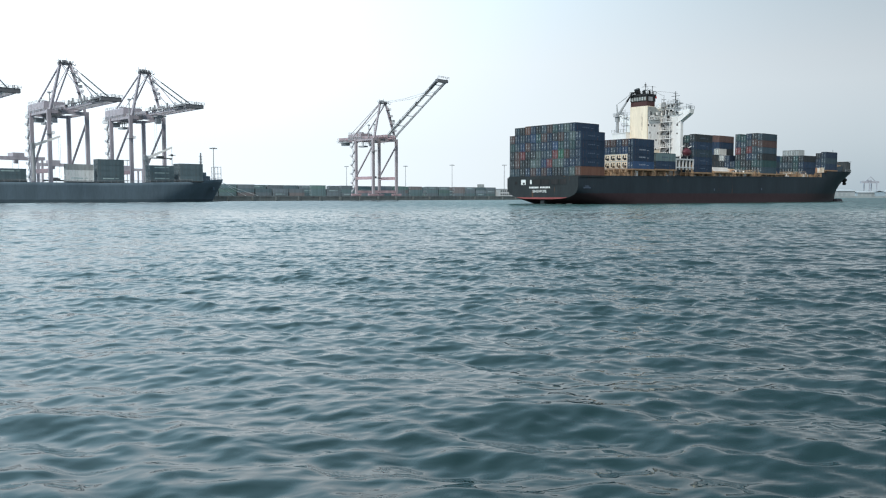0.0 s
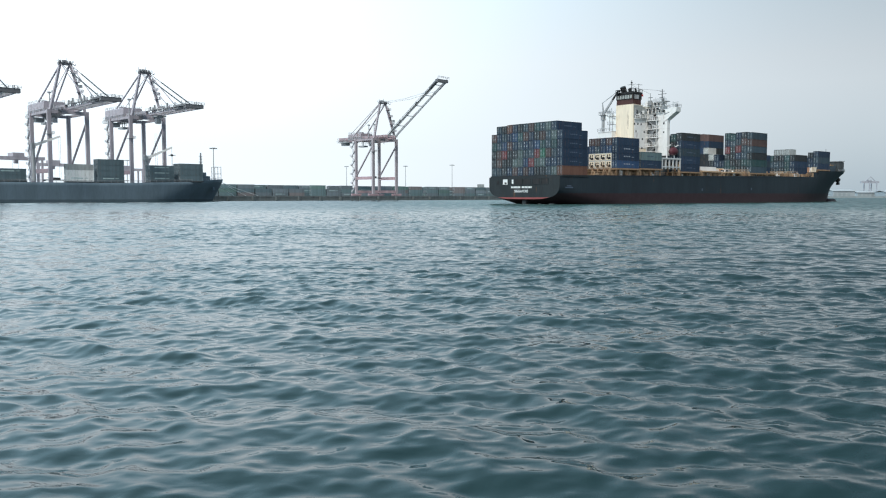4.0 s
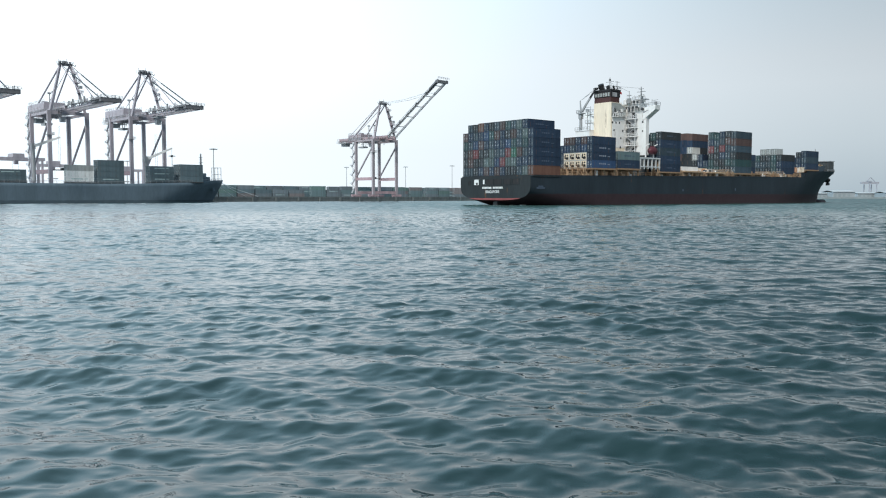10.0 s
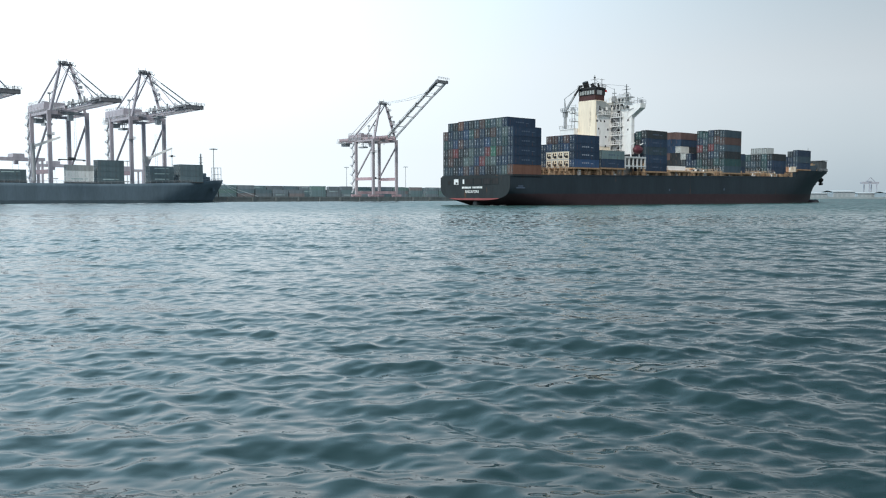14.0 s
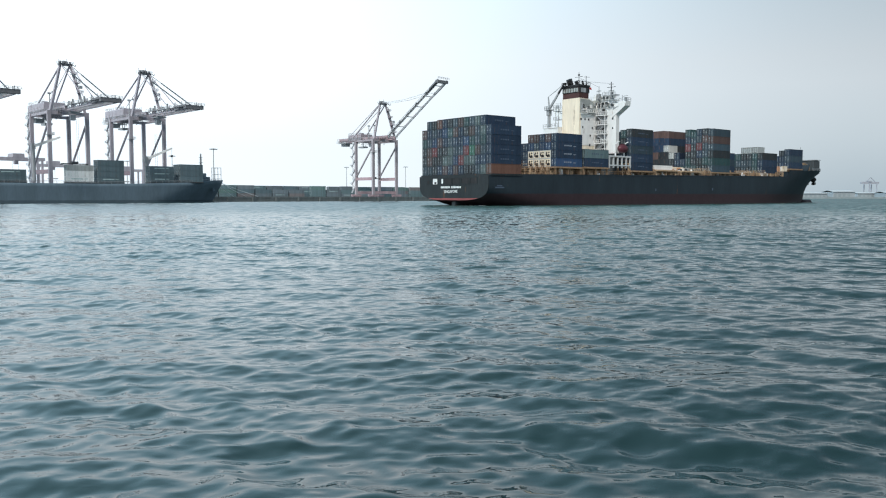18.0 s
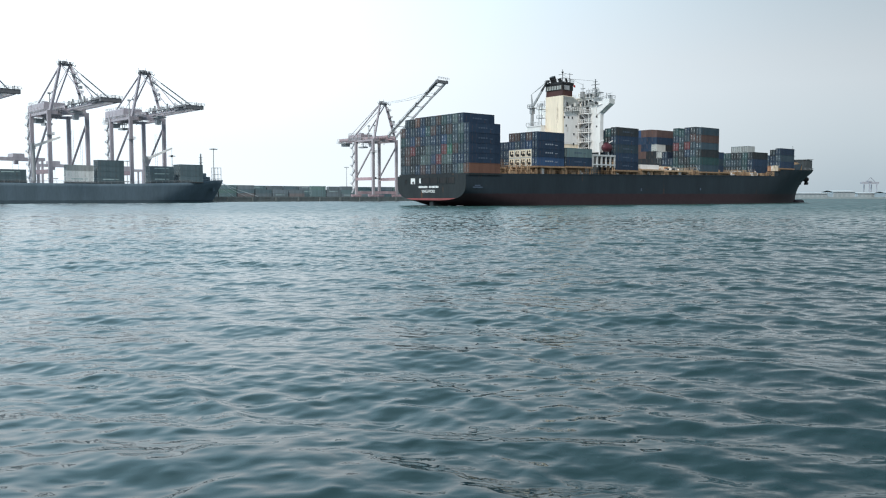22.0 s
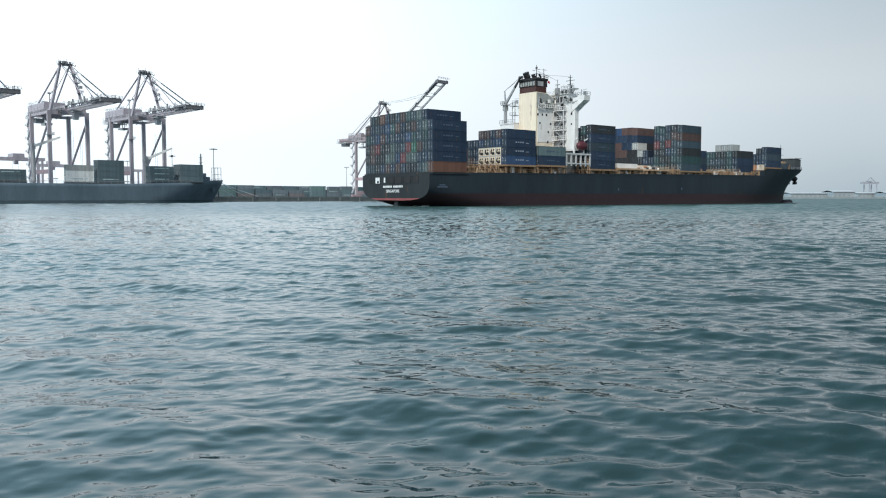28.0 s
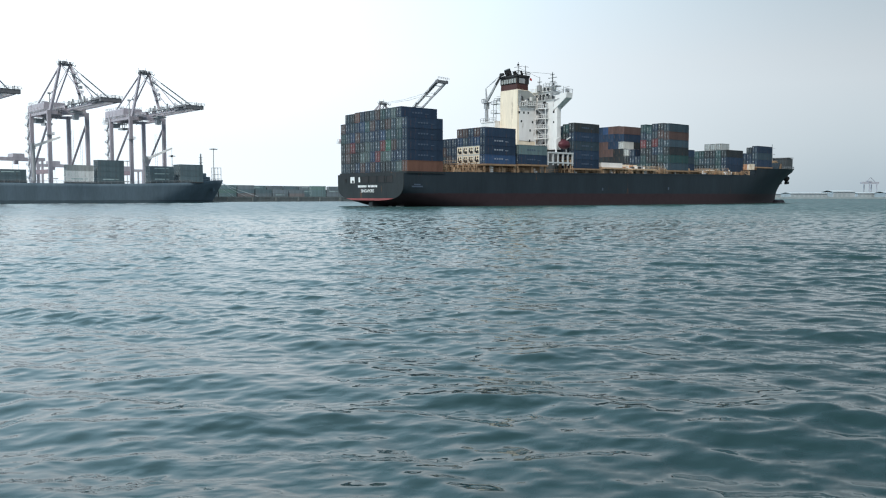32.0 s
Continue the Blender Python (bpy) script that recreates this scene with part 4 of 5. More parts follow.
        part("wash_foam", Shape().prism(pts, 2, -0.3, 0.16), FOAM, SHIP)
    # deck plating
    d = Shape()
    line = [x for x in xs if x < 177] + [177.9]
    fc = [179.5] + list(np.linspace(184, 240, 20))
    for seq, drop in ((line, 0.25), (fc, 1.2)):
        pts, q = [], []
        for x in seq:
            b = max(half_breadth(x, deck_z(x) - drop) - 0.05, 0.02)
            pts += [(x, b, deck_z(x) - drop), (x, -b, deck_z(x) - drop)]
        for i in range(len(seq) - 1):
            q.append((2 * i, 2 * i + 1, 2 * i + 3, 2 * i + 2))
        d.add(pts, q)
    part("deck", d, DECK, SHIP, "rusty red-brown deck plating")
    part("forecastle_front", Shape().box(178.6, 179.4, -15.5, 15.5, 10.9, 13.0), HULL, SHIP)
    # rubbing strake, load marks and hull fittings
    for side in (-1, 1):
        part("sheer_strake", Shape().beam((31, side * 16.14, deck_z(31) - 0.15), (165, side * 16.14, deck_z(165) - 0.2), 0.12, 0.35), HULL, SHIP)
        rl = Shape()
        pts = [(x, side * 15.9, deck_z(x)) for x in (2, 24, 45, 80, 115, 150, 172)]
        rl.rail(pts, 1.1, 3.0, 0.045)
        part("deck_rail", rl, BUFF, SHIP, "orange-buff guard rail")
    for x, z in ((80.5, 4.6), (117.5, 5.0)):
        part("draught_mark", Shape().box(x, x + 0.6, -16.16, -16.09, z, z + 0.9), FAINT, SHIP)
    part("side_emblem", Shape().box(1.5, 5.2, -16.17, -16.1, 5.2, 5.6).box(2.3, 4.4, -16.17, -16.1, 5.75, 6.1), FAINT, SHIP)
    # name: bars for the ship's name, the port of registry below
    for k, (a, b) in enumerate(((5.4, 1.0), (0.4, -4.2))):
        n = 7
        for i in range(n):
            y = a + (b - a) * i / n
            part("name_bar", Shape().box(-1.31, -1.27, y - 0.46, y, 5.3, 5.9), MARK, SHIP)
    cv = bpy.data.curves.new("port_name", "FONT")
    cv.body, cv.size, cv.extrude, cv.align_x, cv.offset = "SINGAPORE", 1.2, 0.02, "CENTER", 0.008
    txt = new("port_of_registry", cv)
    bpy.context.view_layer.update()
    me = bpy.data.meshes.new_from_object(txt.evaluated_get(bpy.context.evaluated_depsgraph_get()))
    bpy.data.objects.remove(txt)
    me.materials.clear()
    me.materials.append(MARK)
    ob = new("port_of_registry", me)
    ob.parent = SHIP
    ob.matrix_basis = Matrix.Translation((-1.29, 0.7, 3.9)) @ Euler((radians(90), 0, radians(-90))).to_matrix().to_4x4()
    tagged(ob, "white lettering reading SINGAPORE")


def build_bays():
    r = random.Random(21)
    dark = ["navy"] * 8 + ["blue"] * 2 + ["slate"] * 8 + ["teal"] * 5 + ["black"] * 5 + ["pale"] * 2 + ["rust"] * 2
    side_blue = ["navy", "navy", "blue", "navy"]

    def bay(x, z0, heights, cols=None, side=None, mesh=None, special=None, foot=True, long=L40, logo=None, base=None):
        """One bay: heights lists the tiers of each row from port (+y) to starboard."""
        n = len(heights)
        half = n * 2.5 / 2
        cover = Shape().box(x - 0.4, x + long + 0.4, -half - 0.1, half + 0.1, z0 - 0.55, z0 - 0.03)
        for k in range(int(long / 2)):
            cover.box(x + k * 2, x + k * 2 + 0.25, -half - 0.18, -half - 0.1, z0 - 0.6, z0 - 0.05)
        if foot:
            zd = deck_z(x) - 0.25
            for yy in np.linspace(-half + 0.6, half - 0.6, 7):
                for xx in (x + 0.2, x + long / 2, x + long - 0.2):
                    cover.beam((xx, yy, zd), (xx, yy, z0 - 0.5), 0.5)
            cover.box(x + 0.5, x + long - 0.5, -half + 2.6, half - 2.6, zd, z0 - 0.5)
        hc = part("hatch_cover", cover, base or BUFF, SHIP, "hatch cover carrying stacked containers")
        for i, h in enumerate(heights):
            y = half - 1.25 - i * 2.5
            z = z0
            for t in range(h):
                c = r.choice(cols or dark)
                if side and i == n - 1:
                    c = side[t % len(side)]
                me = mesh or r.choice((C40, C45, C45))
                if i == n - 1 and logo:
                    me = logo
                dx = 0.0
                if special and (i, t) in special:
                    me, c, dx = (*special[(i, t)], 0.0)[:3]
                ht = H_STD if me in (C40, C40M, C40R, C20) else H_HC
                container(me, c, hc, (x + dx, y, z))
                if me is C20 and c == "white":
                    container(C20, "black", hc, (x + L20 + 0.05, y, z))
                z += ht + 0.02
        return hc

    N = 13
    # stern stack: the outer rows stop one tier lower
    sp = {(12, 0): (C45, "orange"), (12, 1): (C45F, "navy"), (12, 2): (C45F, "navy"), (12, 3): (C45F, "navy"), (12, 4): (C45F, "navy"), (11, 5): (C45F, "navy"), (1, 5): (C40, "slate"), (2, 5): (C40, "black"),
          (11, 0): (C45, "pale"), (9, 2): (C45, "green"), (8, 2): (C45, "red"), (10, 2): (C45, "rust"), (7, 1): (C45, "red"), (8, 1): (C45, "pale"),
          (3, 5): (C45, "orange"), (3, 3): (C45, "rust"), (2, 2): (C45, "red"), (1, 2): (C45, "rust"), (4, 1): (C45, "pale"), (10, 5): (C45, "pale"),
          (9, 5): (C45, "slate"), (5, 1): (C45, "pale"), (11, 4): (C45, "pale"), (10, 4): (C45, "slate")}
    bay(0, 9.5, [5] + [6] * 11 + [5], side=["orange", "navy", "navy", "navy", "navy"], special=sp, mesh=C45, base=STERN)
    # second stack, with refrigerated boxes at the foot
    sp = {(i, t): (C40R, "white") for i in (8, 9, 10, 11) for t in (0, 1)}
    sp.update({(12, 0): (C40M, "blue"), (12, 1): (C40M, "navy"), (12, 2): (C40M, "navy"), (12, 3): (C40, "navy")})
    sp.update({(i, 3): (C40, "rust") for i in (8, 9, 11)})
    sp.update({(i, 2): (C40, "blue") for i in (8, 10, 11)})
    bay(28.0, 12.2, [3] * 8 + [4] * 5, special=sp, cols=["navy", "navy", "slate", "rust", "navy"], mesh=C40)
    bay(41.6, 12.4, [2, 2, 0, 0, 0, 0, 0, 0, 0, 0, 0, 2, 2], cols=["teal", "pale", "teal"], special={(12, 1): (C45F, "yteal"), (12, 0): (C45F, "navy"), (11, 1): (C45, "teal"), (11, 0): (C45, "rust")})
    bay(66.4, 11.7, [5, 5, 5] + [0] * 7 + [5, 5, 5], side=["navy", "navy", "slate", "navy", "black"], cols=["black", "navy", "navy", "teal"], logo=C45F)
    # two empty hatches, one of them with its covers stacked on top
    bay(81.3, 12.3, [0] * 13, base=PEACH)
    bay(97.0, 12.2, [0] * 13, base=PEACH)
    for x, y0, y1, m in ((82.0, -14.6, -3, WHITE), (99.0, -8, 6, CREAM)):
        part("stowed_hatch_panel", Shape().box(x, x + 11, y0, y1, 12.3, 13.9).box(x - 0.2, x, y0 + 1, y1 - 1, 12.6, 13.5), m, SHIP, "pale folded hatch panel")
    # a tall block each side with a lower valley between
    sp = {(12, 4): (C45, "rust"), (12, 5): (C45, "slate"), (8, 3): (C45, "red"), (10, 3): (C45, "red"), (11, 3): (C45, "slate"), (11, 4): (C45, "rust"),
          (0, 5): (C45E, "navy"), (1, 5): (C45E, "blue"), (4, 3): (C20, "white"), (5, 2): (C20, "white"), (5, 1): (C45, "black"), (5, 0): (C45, "rust")}
    sp.update({(i, 5): (C45E, "rust") for i in (2, 3, 4)})
    sp.update({(i, 4): (C45E, "navy") for i in range(5)})
    sp.update({(i, 3): (C45E, "rust" if i < 2 else "navy") for i in range(4)})
    sp.update({(i, 2): (C45E, "rust" if i < 3 else "black") for i in range(5)})
    sp.update({(i, t): (C45E, ("navy", "black")[t]) for i in range(5) for t in (0, 1)})
    bay(117.6, 12.1, [6, 6, 6, 6, 6, 3, 3, 2, 6, 6, 6, 6, 6], cols=["black", "slate", "black", "navy", "teal"], side=["slate", "teal", "black", "slate", "rust", "black"], special=sp)
    bay(131.6, 12.2, [3] * 10 + [3, 3, 0], cols=["slate", "navy", "black"], mesh=C20, long=L20)
    sp = {(i, 3): (C20, "ypale") for i in (7, 8, 9)}
    bay(160.0, 12.4, [3] * 7 + [4] * 3 + [3], mesh=C45, cols=["slate", "black", "rust", "black", "teal"], side=["navy", "navy", "black"], special=sp)
    bay(185.8, 15.0, [2] * 8 + [3] * 2, cols=["slate", "navy", "black", "navy"], side=["navy", "slate", "navy"])


def build_lashing():
    """Steel lashing bridges across the deck between the bays, and the clutter along the coamings."""
    r = random.Random(8)
    for x, top in ((24.6, 13.4), (41.0, 13.0), (65.6, 15.2), (80.3, 13.4), (94.6, 13.0), (110.6, 13.2), (116.2, 13.6), (130.9, 14.0), (145.6, 13.4), (152.0, 13.2), (158.9, 13.6), (173.6, 14.0)):
        b = Shape()
        top -= 1.0
        zd = deck_z(x) - 0.25
        w = min(15.7, half_breadth(x, deck_z(x)) - 0.3)
        for y in np.linspace(-w, w, 14):
            b.beam((x - 0.4, y, zd), (x - 0.4, y, top), 0.28)
            b.beam((x + 0.5, y, zd), (x + 0.5, y, top - 0.2), 0.22)
        for z in (zd + 1.7, top):
            b.box(x - 0.6, x + 0.7, -w, w, z - 0.12, z)
        b.rail([(x - 0.6, -w, top), (x - 0.6, w, top)], 0.9, 2.5, 0.035)
        for k in range(6):
            y = -w + k * 5.4
            b.beam((x - 0.4, y, zd), (x - 0.4, y + 2.4, top), 0.14)
        part("lashing_bridge", b, PEACH, SHIP, "orange-buff steel lashing bridge")
    for k in range(34):
        x = 17 + k * 4.6
        if 52 < x < 66:
            continue
        z = deck_z(x) - 0.25
        c = Shape()
        h = r.uniform(0.7, 1.9)
        c.box(x, x + r.uniform(0.8, 2.4), -15.4, -14.7, z, z + h)
        c.tube((x + 0.4, -14.9, z + h), (x + 0.4, -14.9, z + h + 0.7), 0.28, n=8)
        part("deck_locker" if k % 2 else "vent_trunk", c, (PEACH, BUFF, PEACH, WHITE)[k % 4], SHIP)
    # gear stowed on the open hatches: bins of lashing rods, coils, pallets, folded panels
    for x0, x1, n in ((79.5, 116.0, 42), (145.5, 158.5, 18), (174.5, 184.5, 9)):
        for k in range(n):
            x, y = r.uniform(x0, x1), r.uniform(-15.0, -7.0)
            z = deck_z(x) - 0.25 + (1.9 if 80 < x < 112 and y > -13.5 else 0.8 if y > -14 else 0)
            lx, ly, lz = r.uniform(0.6, 2.6), r.uniform(0.6, 1.6), r.uniform(0.5, 1.5)
            c = Shape().box(x, x + lx, y, y + ly, z - 1.0, z + lz)
            c.box(x - 0.06, x + lx + 0.06, y - 0.06, y + ly + 0.06, z + lz - 0.14, z + lz + 0.02)
            part("gear_bin", c, r.choice((PEACH, GEAR, GEAR, PEACH, BUFF, WHITE, CREAM, GREY, STORE)), SHIP)
    # crossed lashing rods on the lowest boxes of the stacks that stand clear
    for x, z0, rows in ((117.6, 12.1, (8, 13)), (160.0, 12.4, (5, 11))):
        n = 13 if x < 150 else 11
        for i in range(*rows):
            y = n * 1.25 - 1.25 - i * 2.5
            c = Shape().tube((x - 0.5, y - 1.0, z0 - 1.2), (x - 0.12, y + 0.9, z0 + 2.4), 0.05, n=5).tube((x - 0.55, y + 1.0, z0 - 1.2), (x - 0.17, y - 0.9, z0 + 2.4), 0.05, n=5)
            part("lashing_rod", c, PLATE, SHIP)
    for x in (93.6, 109.2, 112.6, 147.0, 150.0, 154.0):
        z = deck_z(x) - 0.25
        c = Shape().box(x - 3.0, x + 2.0, -14.4, -4, z + 0.8, z + 1.6)
        for y in (-14, -11, -8, -5):
            c.beam((x - 2.6, y, z), (x - 2.6, y, z + 0.8), 0.3).beam((x + 1.6, y, z), (x + 1.6, y, z + 0.8), 0.3)
        part("hatch_coaming", c, PEACH, SHIP)


def window_row(parent, x, ys, z, w=0.7, h=0.9, face="aft"):
    for y in ys:
        if face == "aft":
            s = Shape().box(x - 0.05, x + 0.02, y - w / 2, y + w / 2, z, z + h)
        else:
            s = Shape().box(y - w / 2, y + w / 2, x - 0.02, x + 0.05, z, z + h)
        part("window", s, GLASS, parent)


def build_house():
    # engine casing with the funnel
    part("lower_casing", Shape().box(50.8, 61, 3.9, 10.4, 9.5, 27.0).box(50.6, 61, 3.9, 10.6, 26.8, 27.1), WHITE, SHIP)
    casing = Shape().prism([(53.2, 9.5), (61.9, 9.5), (61.9, 34.9), (58.4, 36.6), (53.2, 36.7)], 1, -3.9, 3.9)
    cas = part("engine_casing", casing, CREAM, SHIP, "cream casing stained with rust under the funnel")
    # grey-green panel paints in the shade behind the casing rail
    part("casing_side_panel", Shape().prism([(53.5, 31.5), (61.8, 32.2), (61.8, 34.8), (58.3, 36.4), (53.5, 36.5)], 1, -4.04, -3.88), PALE_GREEN, cas)
    rc = random.Random(12)
    for k in range(12):
        x, z = rc.uniform(53.8, 60.8), rc.uniform(31.8, 34.4)
        part("casing_fitting", Shape().box(x, x + rc.uniform(0.3, 1.1), -4.5, -4.0, z, z + rc.uniform(0.3, 1.6)), (STORE, GREY, WHITE)[k % 3], cas)
    part("casing_rail", Shape().rail([(53.6, -4.7, 31.4), (61.8, -4.7, 32.2)], 1.1, 1.0, 0.07).beam((53.6, -4.4, 31.32), (61.8, -4.4, 32.12), 0.8, 0.15), WHITE, cas)
    part("vent_hood", Shape().box(57.8, 60.4, -4.6, -4.0, 31.4, 32.8), PALE_GREEN, cas)
    part("intake_louvre", Shape().box(54.6, 55.9, -4.12, -4.03, 32.0, 33.6).box(56.2, 57.2, -4.12, -4.03, 31.8, 33.2), DARK, cas)
    part("casing_top_side", Shape().prism([(53.9, 20.5), (61.88, 20.5), (61.88, 32.1), (53.9, 31.3)], 1, -4.02, -3.9), WHITE, cas)
    for z, xs in ((29.1, (54.0, 56.0, 58.0)), (26.3, (54.9, 60.0)), (23.6, (58.9,)), (20.3, (58.7,))):
        for x in xs:
            part("port", Shape().box(x - 0.3, x + 0.3, -4.08, -3.88, z, z + 0.7), GLASS, cas)
    fun = part("funnel", Shape().prism([(53.2, 36.72), (58.2, 36.72), (58.2, 41.0), (53.4, 41.0)], 1, -3.7, 3.7), MAROON, SHIP, "maroon and black funnel with a pale band")
    part("funnel_band", Shape().box(53.1, 58.5, -3.8, 3.8, 38.6, 40.7), DARK, fun, "sooty black band with louvres")
    for k in range(6):
        y = -3.3 + k * 1.15
        part("louvre", Shape().box(53.0, 53.12, y, y + 0.8, 38.8, 40.1), PALE_GREEN, fun)
    part("louvre", Shape().box(54, 56.6, -3.88, -3.78, 38.7, 40.2), GREY, fun)
    part("funnel_top", Shape().box(52.9, 58.7, -4.0, 4.0, 40.7, 41.3), DARK, fun)
    for y, x, h, rr in ((1.2, 54.6, 2.2, 1.05), (-1.4, 54.9, 1.4, 0.6), (2.8, 56.4, 1.2, 0.4), (-2.6, 56.8, 1.6, 0.35), (0.2, 57.2, 1.3, 0.45)):
        part("exhaust_pipe", Shape().tube((x, y, 41.2), (x - 0.5 * h, y, 41.2 + h), rr, rr * 1.02, 12), DARK, fun, smooth=False)
    part("funnel_mast", Shape().tube((57.6, 0.2, 41.0), (57.6, 0.2, 46.2), 0.14, 0.08).beam((57.6, -1.6, 44.6), (57.6, 2.0, 44.6), 0.12).beam((57.6, -1.0, 43.4), (57.6, 1.4, 43.4), 0.1)
         .tube((57.9, -2.8, 41.0), (57.9, -2.8, 44.6), 0.1).beam((57.9, -4.2, 44.0), (57.9, -1.8, 44.4), 0.12).box(57.4, 57.8, -0.1, 0.5, 45.0, 45.5), DARK, fun)
    part("funnel_rail", Shape().rail([(52.9, -4, 41.3), (58.7, -4, 41.3), (58.7, 4, 41.3), (52.9, 4, 41.3), (52.9, -4, 41.3)], 1.0, 1.6, 0.05), DARK, fun)
    # accommodation block, narrow forward between the stacks
    house = part("accommodation", Shape().box(62.5, 64.2, -12.4, 12.4, 17.6, 33.6), WHITE, SHIP, "white accommodation block")
    part("forward_house", Shape().box(64.2, 70.0, -5.8, 5.8, 9.5, 33.6), WHITE, SHIP)
    # lower storey in dark paint that stands for the shade there
    part("lower_house", Shape().box(62.9, 64.2, -11.6, 11.6, 9.5, 17.6), STORE, SHIP, "deckhouse under the accommodation, painted dark for shade")
    for z in (18.2, 21.4, 24.6, 27.8, 31.0):
        part("deck_edge", Shape().box(62.44, 64.22, -12.46, 12.46, z - 0.07, z + 0.07), WHITE, house)
    for z in (16.2, 19.2, 22.2, 25.2, 29.2):
        window_row(house, 62.5, (4.5, 6.5, 8.5, 10.0), z + 0.6, 0.6, 0.8)
    window_row(house, 62.5, (-10.9,), 29.2, 0.6, 0.8)
    window_row(house, 62.5, (-10.9,), 26.0, 0.5, 0.6)
    # flat grey panel on the wall, shade of the stair void painted in
    part("stairwell_recess", Shape().box(62.3, 62.48, -8.3, -4.1, 18.2, 32.6), GREY, house, "grey panel painted for the shade behind the outside stairs")
    # outside stairs and galleries on the after side
    for k, z in enumerate((18.2, 21.4, 24.6, 27.8, 31.0)):
        g = Shape().box(60.9, 62.5, -8.9, -4.1, z - 0.28, z)
        g.rail([(62.5, -8.9, z), (60.9, -8.9, z), (60.9, -4.1, z)], 1.1, 0.8, 0.06)
        part("gallery", g, WHITE, SHIP)
        for y in (-8.7, -4.4):
            part("gallery_post", Shape().beam((61.0, y, z - 3.2), (61.0, y, z), 0.18), WHITE, SHIP)
        part("gallery_door", Shape().box(62.2, 62.3, -7.6 + (k % 2) * 1.6, -6.5 + (k % 2) * 1.6, z + 0.1, z + 2.1), DARK, SHIP)
        if k < 4:
            a, b = (-8.3, -4.9) if k % 2 else (-4.9, -8.3)
            part("stair", Shape().beam((61.5, a, z), (61.5, b, z + 3.2), 0.9, 0.25).beam((61.1, a, z + 1), (61.1, b, z + 4.2), 0.1), GREY, SHIP)
    # bridge with its wings
    bridge = part("wheelhouse", Shape().prism([(62.6, 33.6), (67.4, 33.6), (67.9, 34.4), (67.4, 36.2), (62.6, 36.2)], 1, -9.0, 9.0), WHITE, SHIP, "white wheelhouse")
    part("bridge_deck", Shape().box(62.2, 68, -12.6, 12.6, 33.4, 33.7), WHITE, SHIP)
    window_row(bridge, 62.6, [-8 + 1.6 * k for k in range(11)], 34.7, 1.2, 0.8)
    for sgn in (-1, 1):
        part("bridge_wing", Shape().prism([(sgn * 10.6, 29.8), (sgn * 11.2, 30.2), (sgn * 16.2, 33.6), (sgn * 16.4, 35.2), (sgn * 14.5, 35.2), (sgn * 13.0, 34.7), (sgn * 10.6, 34.7)], 0, 62.3, 65.2), WHITE, SHIP, "white bridge wing on a sloping bracket")
        part("wing_recess", Shape().prism([(sgn * 11.2, 32.6), (sgn * 13.6, 33.6), (sgn * 11.2, 33.6)], 0, 62.22, 62.3), GREY, SHIP)
        part("wing_rail", Shape().rail([(62.3, sgn * 10.6, 34.7), (62.3, sgn * 16.4, 35.2), (65.2, sgn * 16.4, 35.2)], 1.1, 1.4, 0.06), GREY, SHIP)
        part("wing_console", Shape().box(63.2, 64.0, sgn * 15.0, sgn * 15.9, 35.2, 36.5).tube((63.6, sgn * 14.0, 35.0), (63.6, sgn * 14.0, 37.4), 0.1).beam((63.6, sgn * 14.2, 36.9), (63.6, sgn * 16.4, 37.1), 0.14), GREY, SHIP)
    part("wheelhouse_roof", Shape().box(62.2, 67.8, -9.6, 9.6, 36.2, 36.5).rail([(62.2, -9.6, 36.5), (62.2, 9.6, 36.5)], 1.0, 1.6, 0.05).rail([(62.2, -9.6, 36.5), (67.8, -9.6, 36.5)], 1.0, 1.6, 0.05), WHITE, SHIP)
    m = -9.2
    mast = Shape().tube((63.7, m, 36.4), (63.7, m, 42.4), 0.28, 0.12)
    mast.beam((63.7, m - 1.8, 40.6), (63.7, m + 1.8, 40.6), 0.16).beam((63.7, m - 1.2, 39.4), (63.7, m + 1.2, 39.4), 0.16)
    mast.beam((63.7, m - 1.0, 41.6), (63.7, m + 1.0, 41.6), 0.12).tube((63.0, m - 1.0, 37.9), (63.0, m - 1.0, 38.8), 0.4)
    part("radar_mast", mast, STORE, SHIP, "dark grey radar mast")
    part("mast_platform", Shape().box(62.4, 65.0, m - 2.6, m + 2.8, 37.6, 37.9).rail([(62.4, m - 2.6, 37.9), (62.4, m + 2.8, 37.9)], 0.9, 1.1, 0.06), GREY, SHIP)
    part("mast_house", Shape().box(62.6, 65.0, m - 0.4, m + 3.4, 36.4, 37.6), GREY, SHIP)
    part("radar_scanner", Shape().box(63.5, 63.9, m - 1.6, m + 1.6, 38.8, 39.1), WHITE, SHIP)
    part("signal_post", Shape().tube((62.0, -5.2, 33.7), (62.0, -5.2, 41.2), 0.2, 0.1).box(61.7, 62.3, -6.0, -4.4, 39.4, 39.6).box(61.4, 62.4, -5.9, -4.5, 36.6, 38.4), GREY, SHIP)
    part("satellite_dome", Shape().tube((64.6, -1.5, 36.9), (64.6, -1.5, 38.6), 0.9, 0.6, 12), WHITE, SHIP)
    rb = random.Random(6)
    for k in range(16):
        y = -4.6 - k * 0.5
        z = 33.7 if k % 3 else 36.5
        part("bridge_fitting", Shape().box(61.7, 62.2, y, y + rb.uniform(0.2, 0.5), z, z + rb.uniform(0.5, 1.5)), (GREY, STORE, STORE, PALE_GREEN)[k % 4], SHIP)
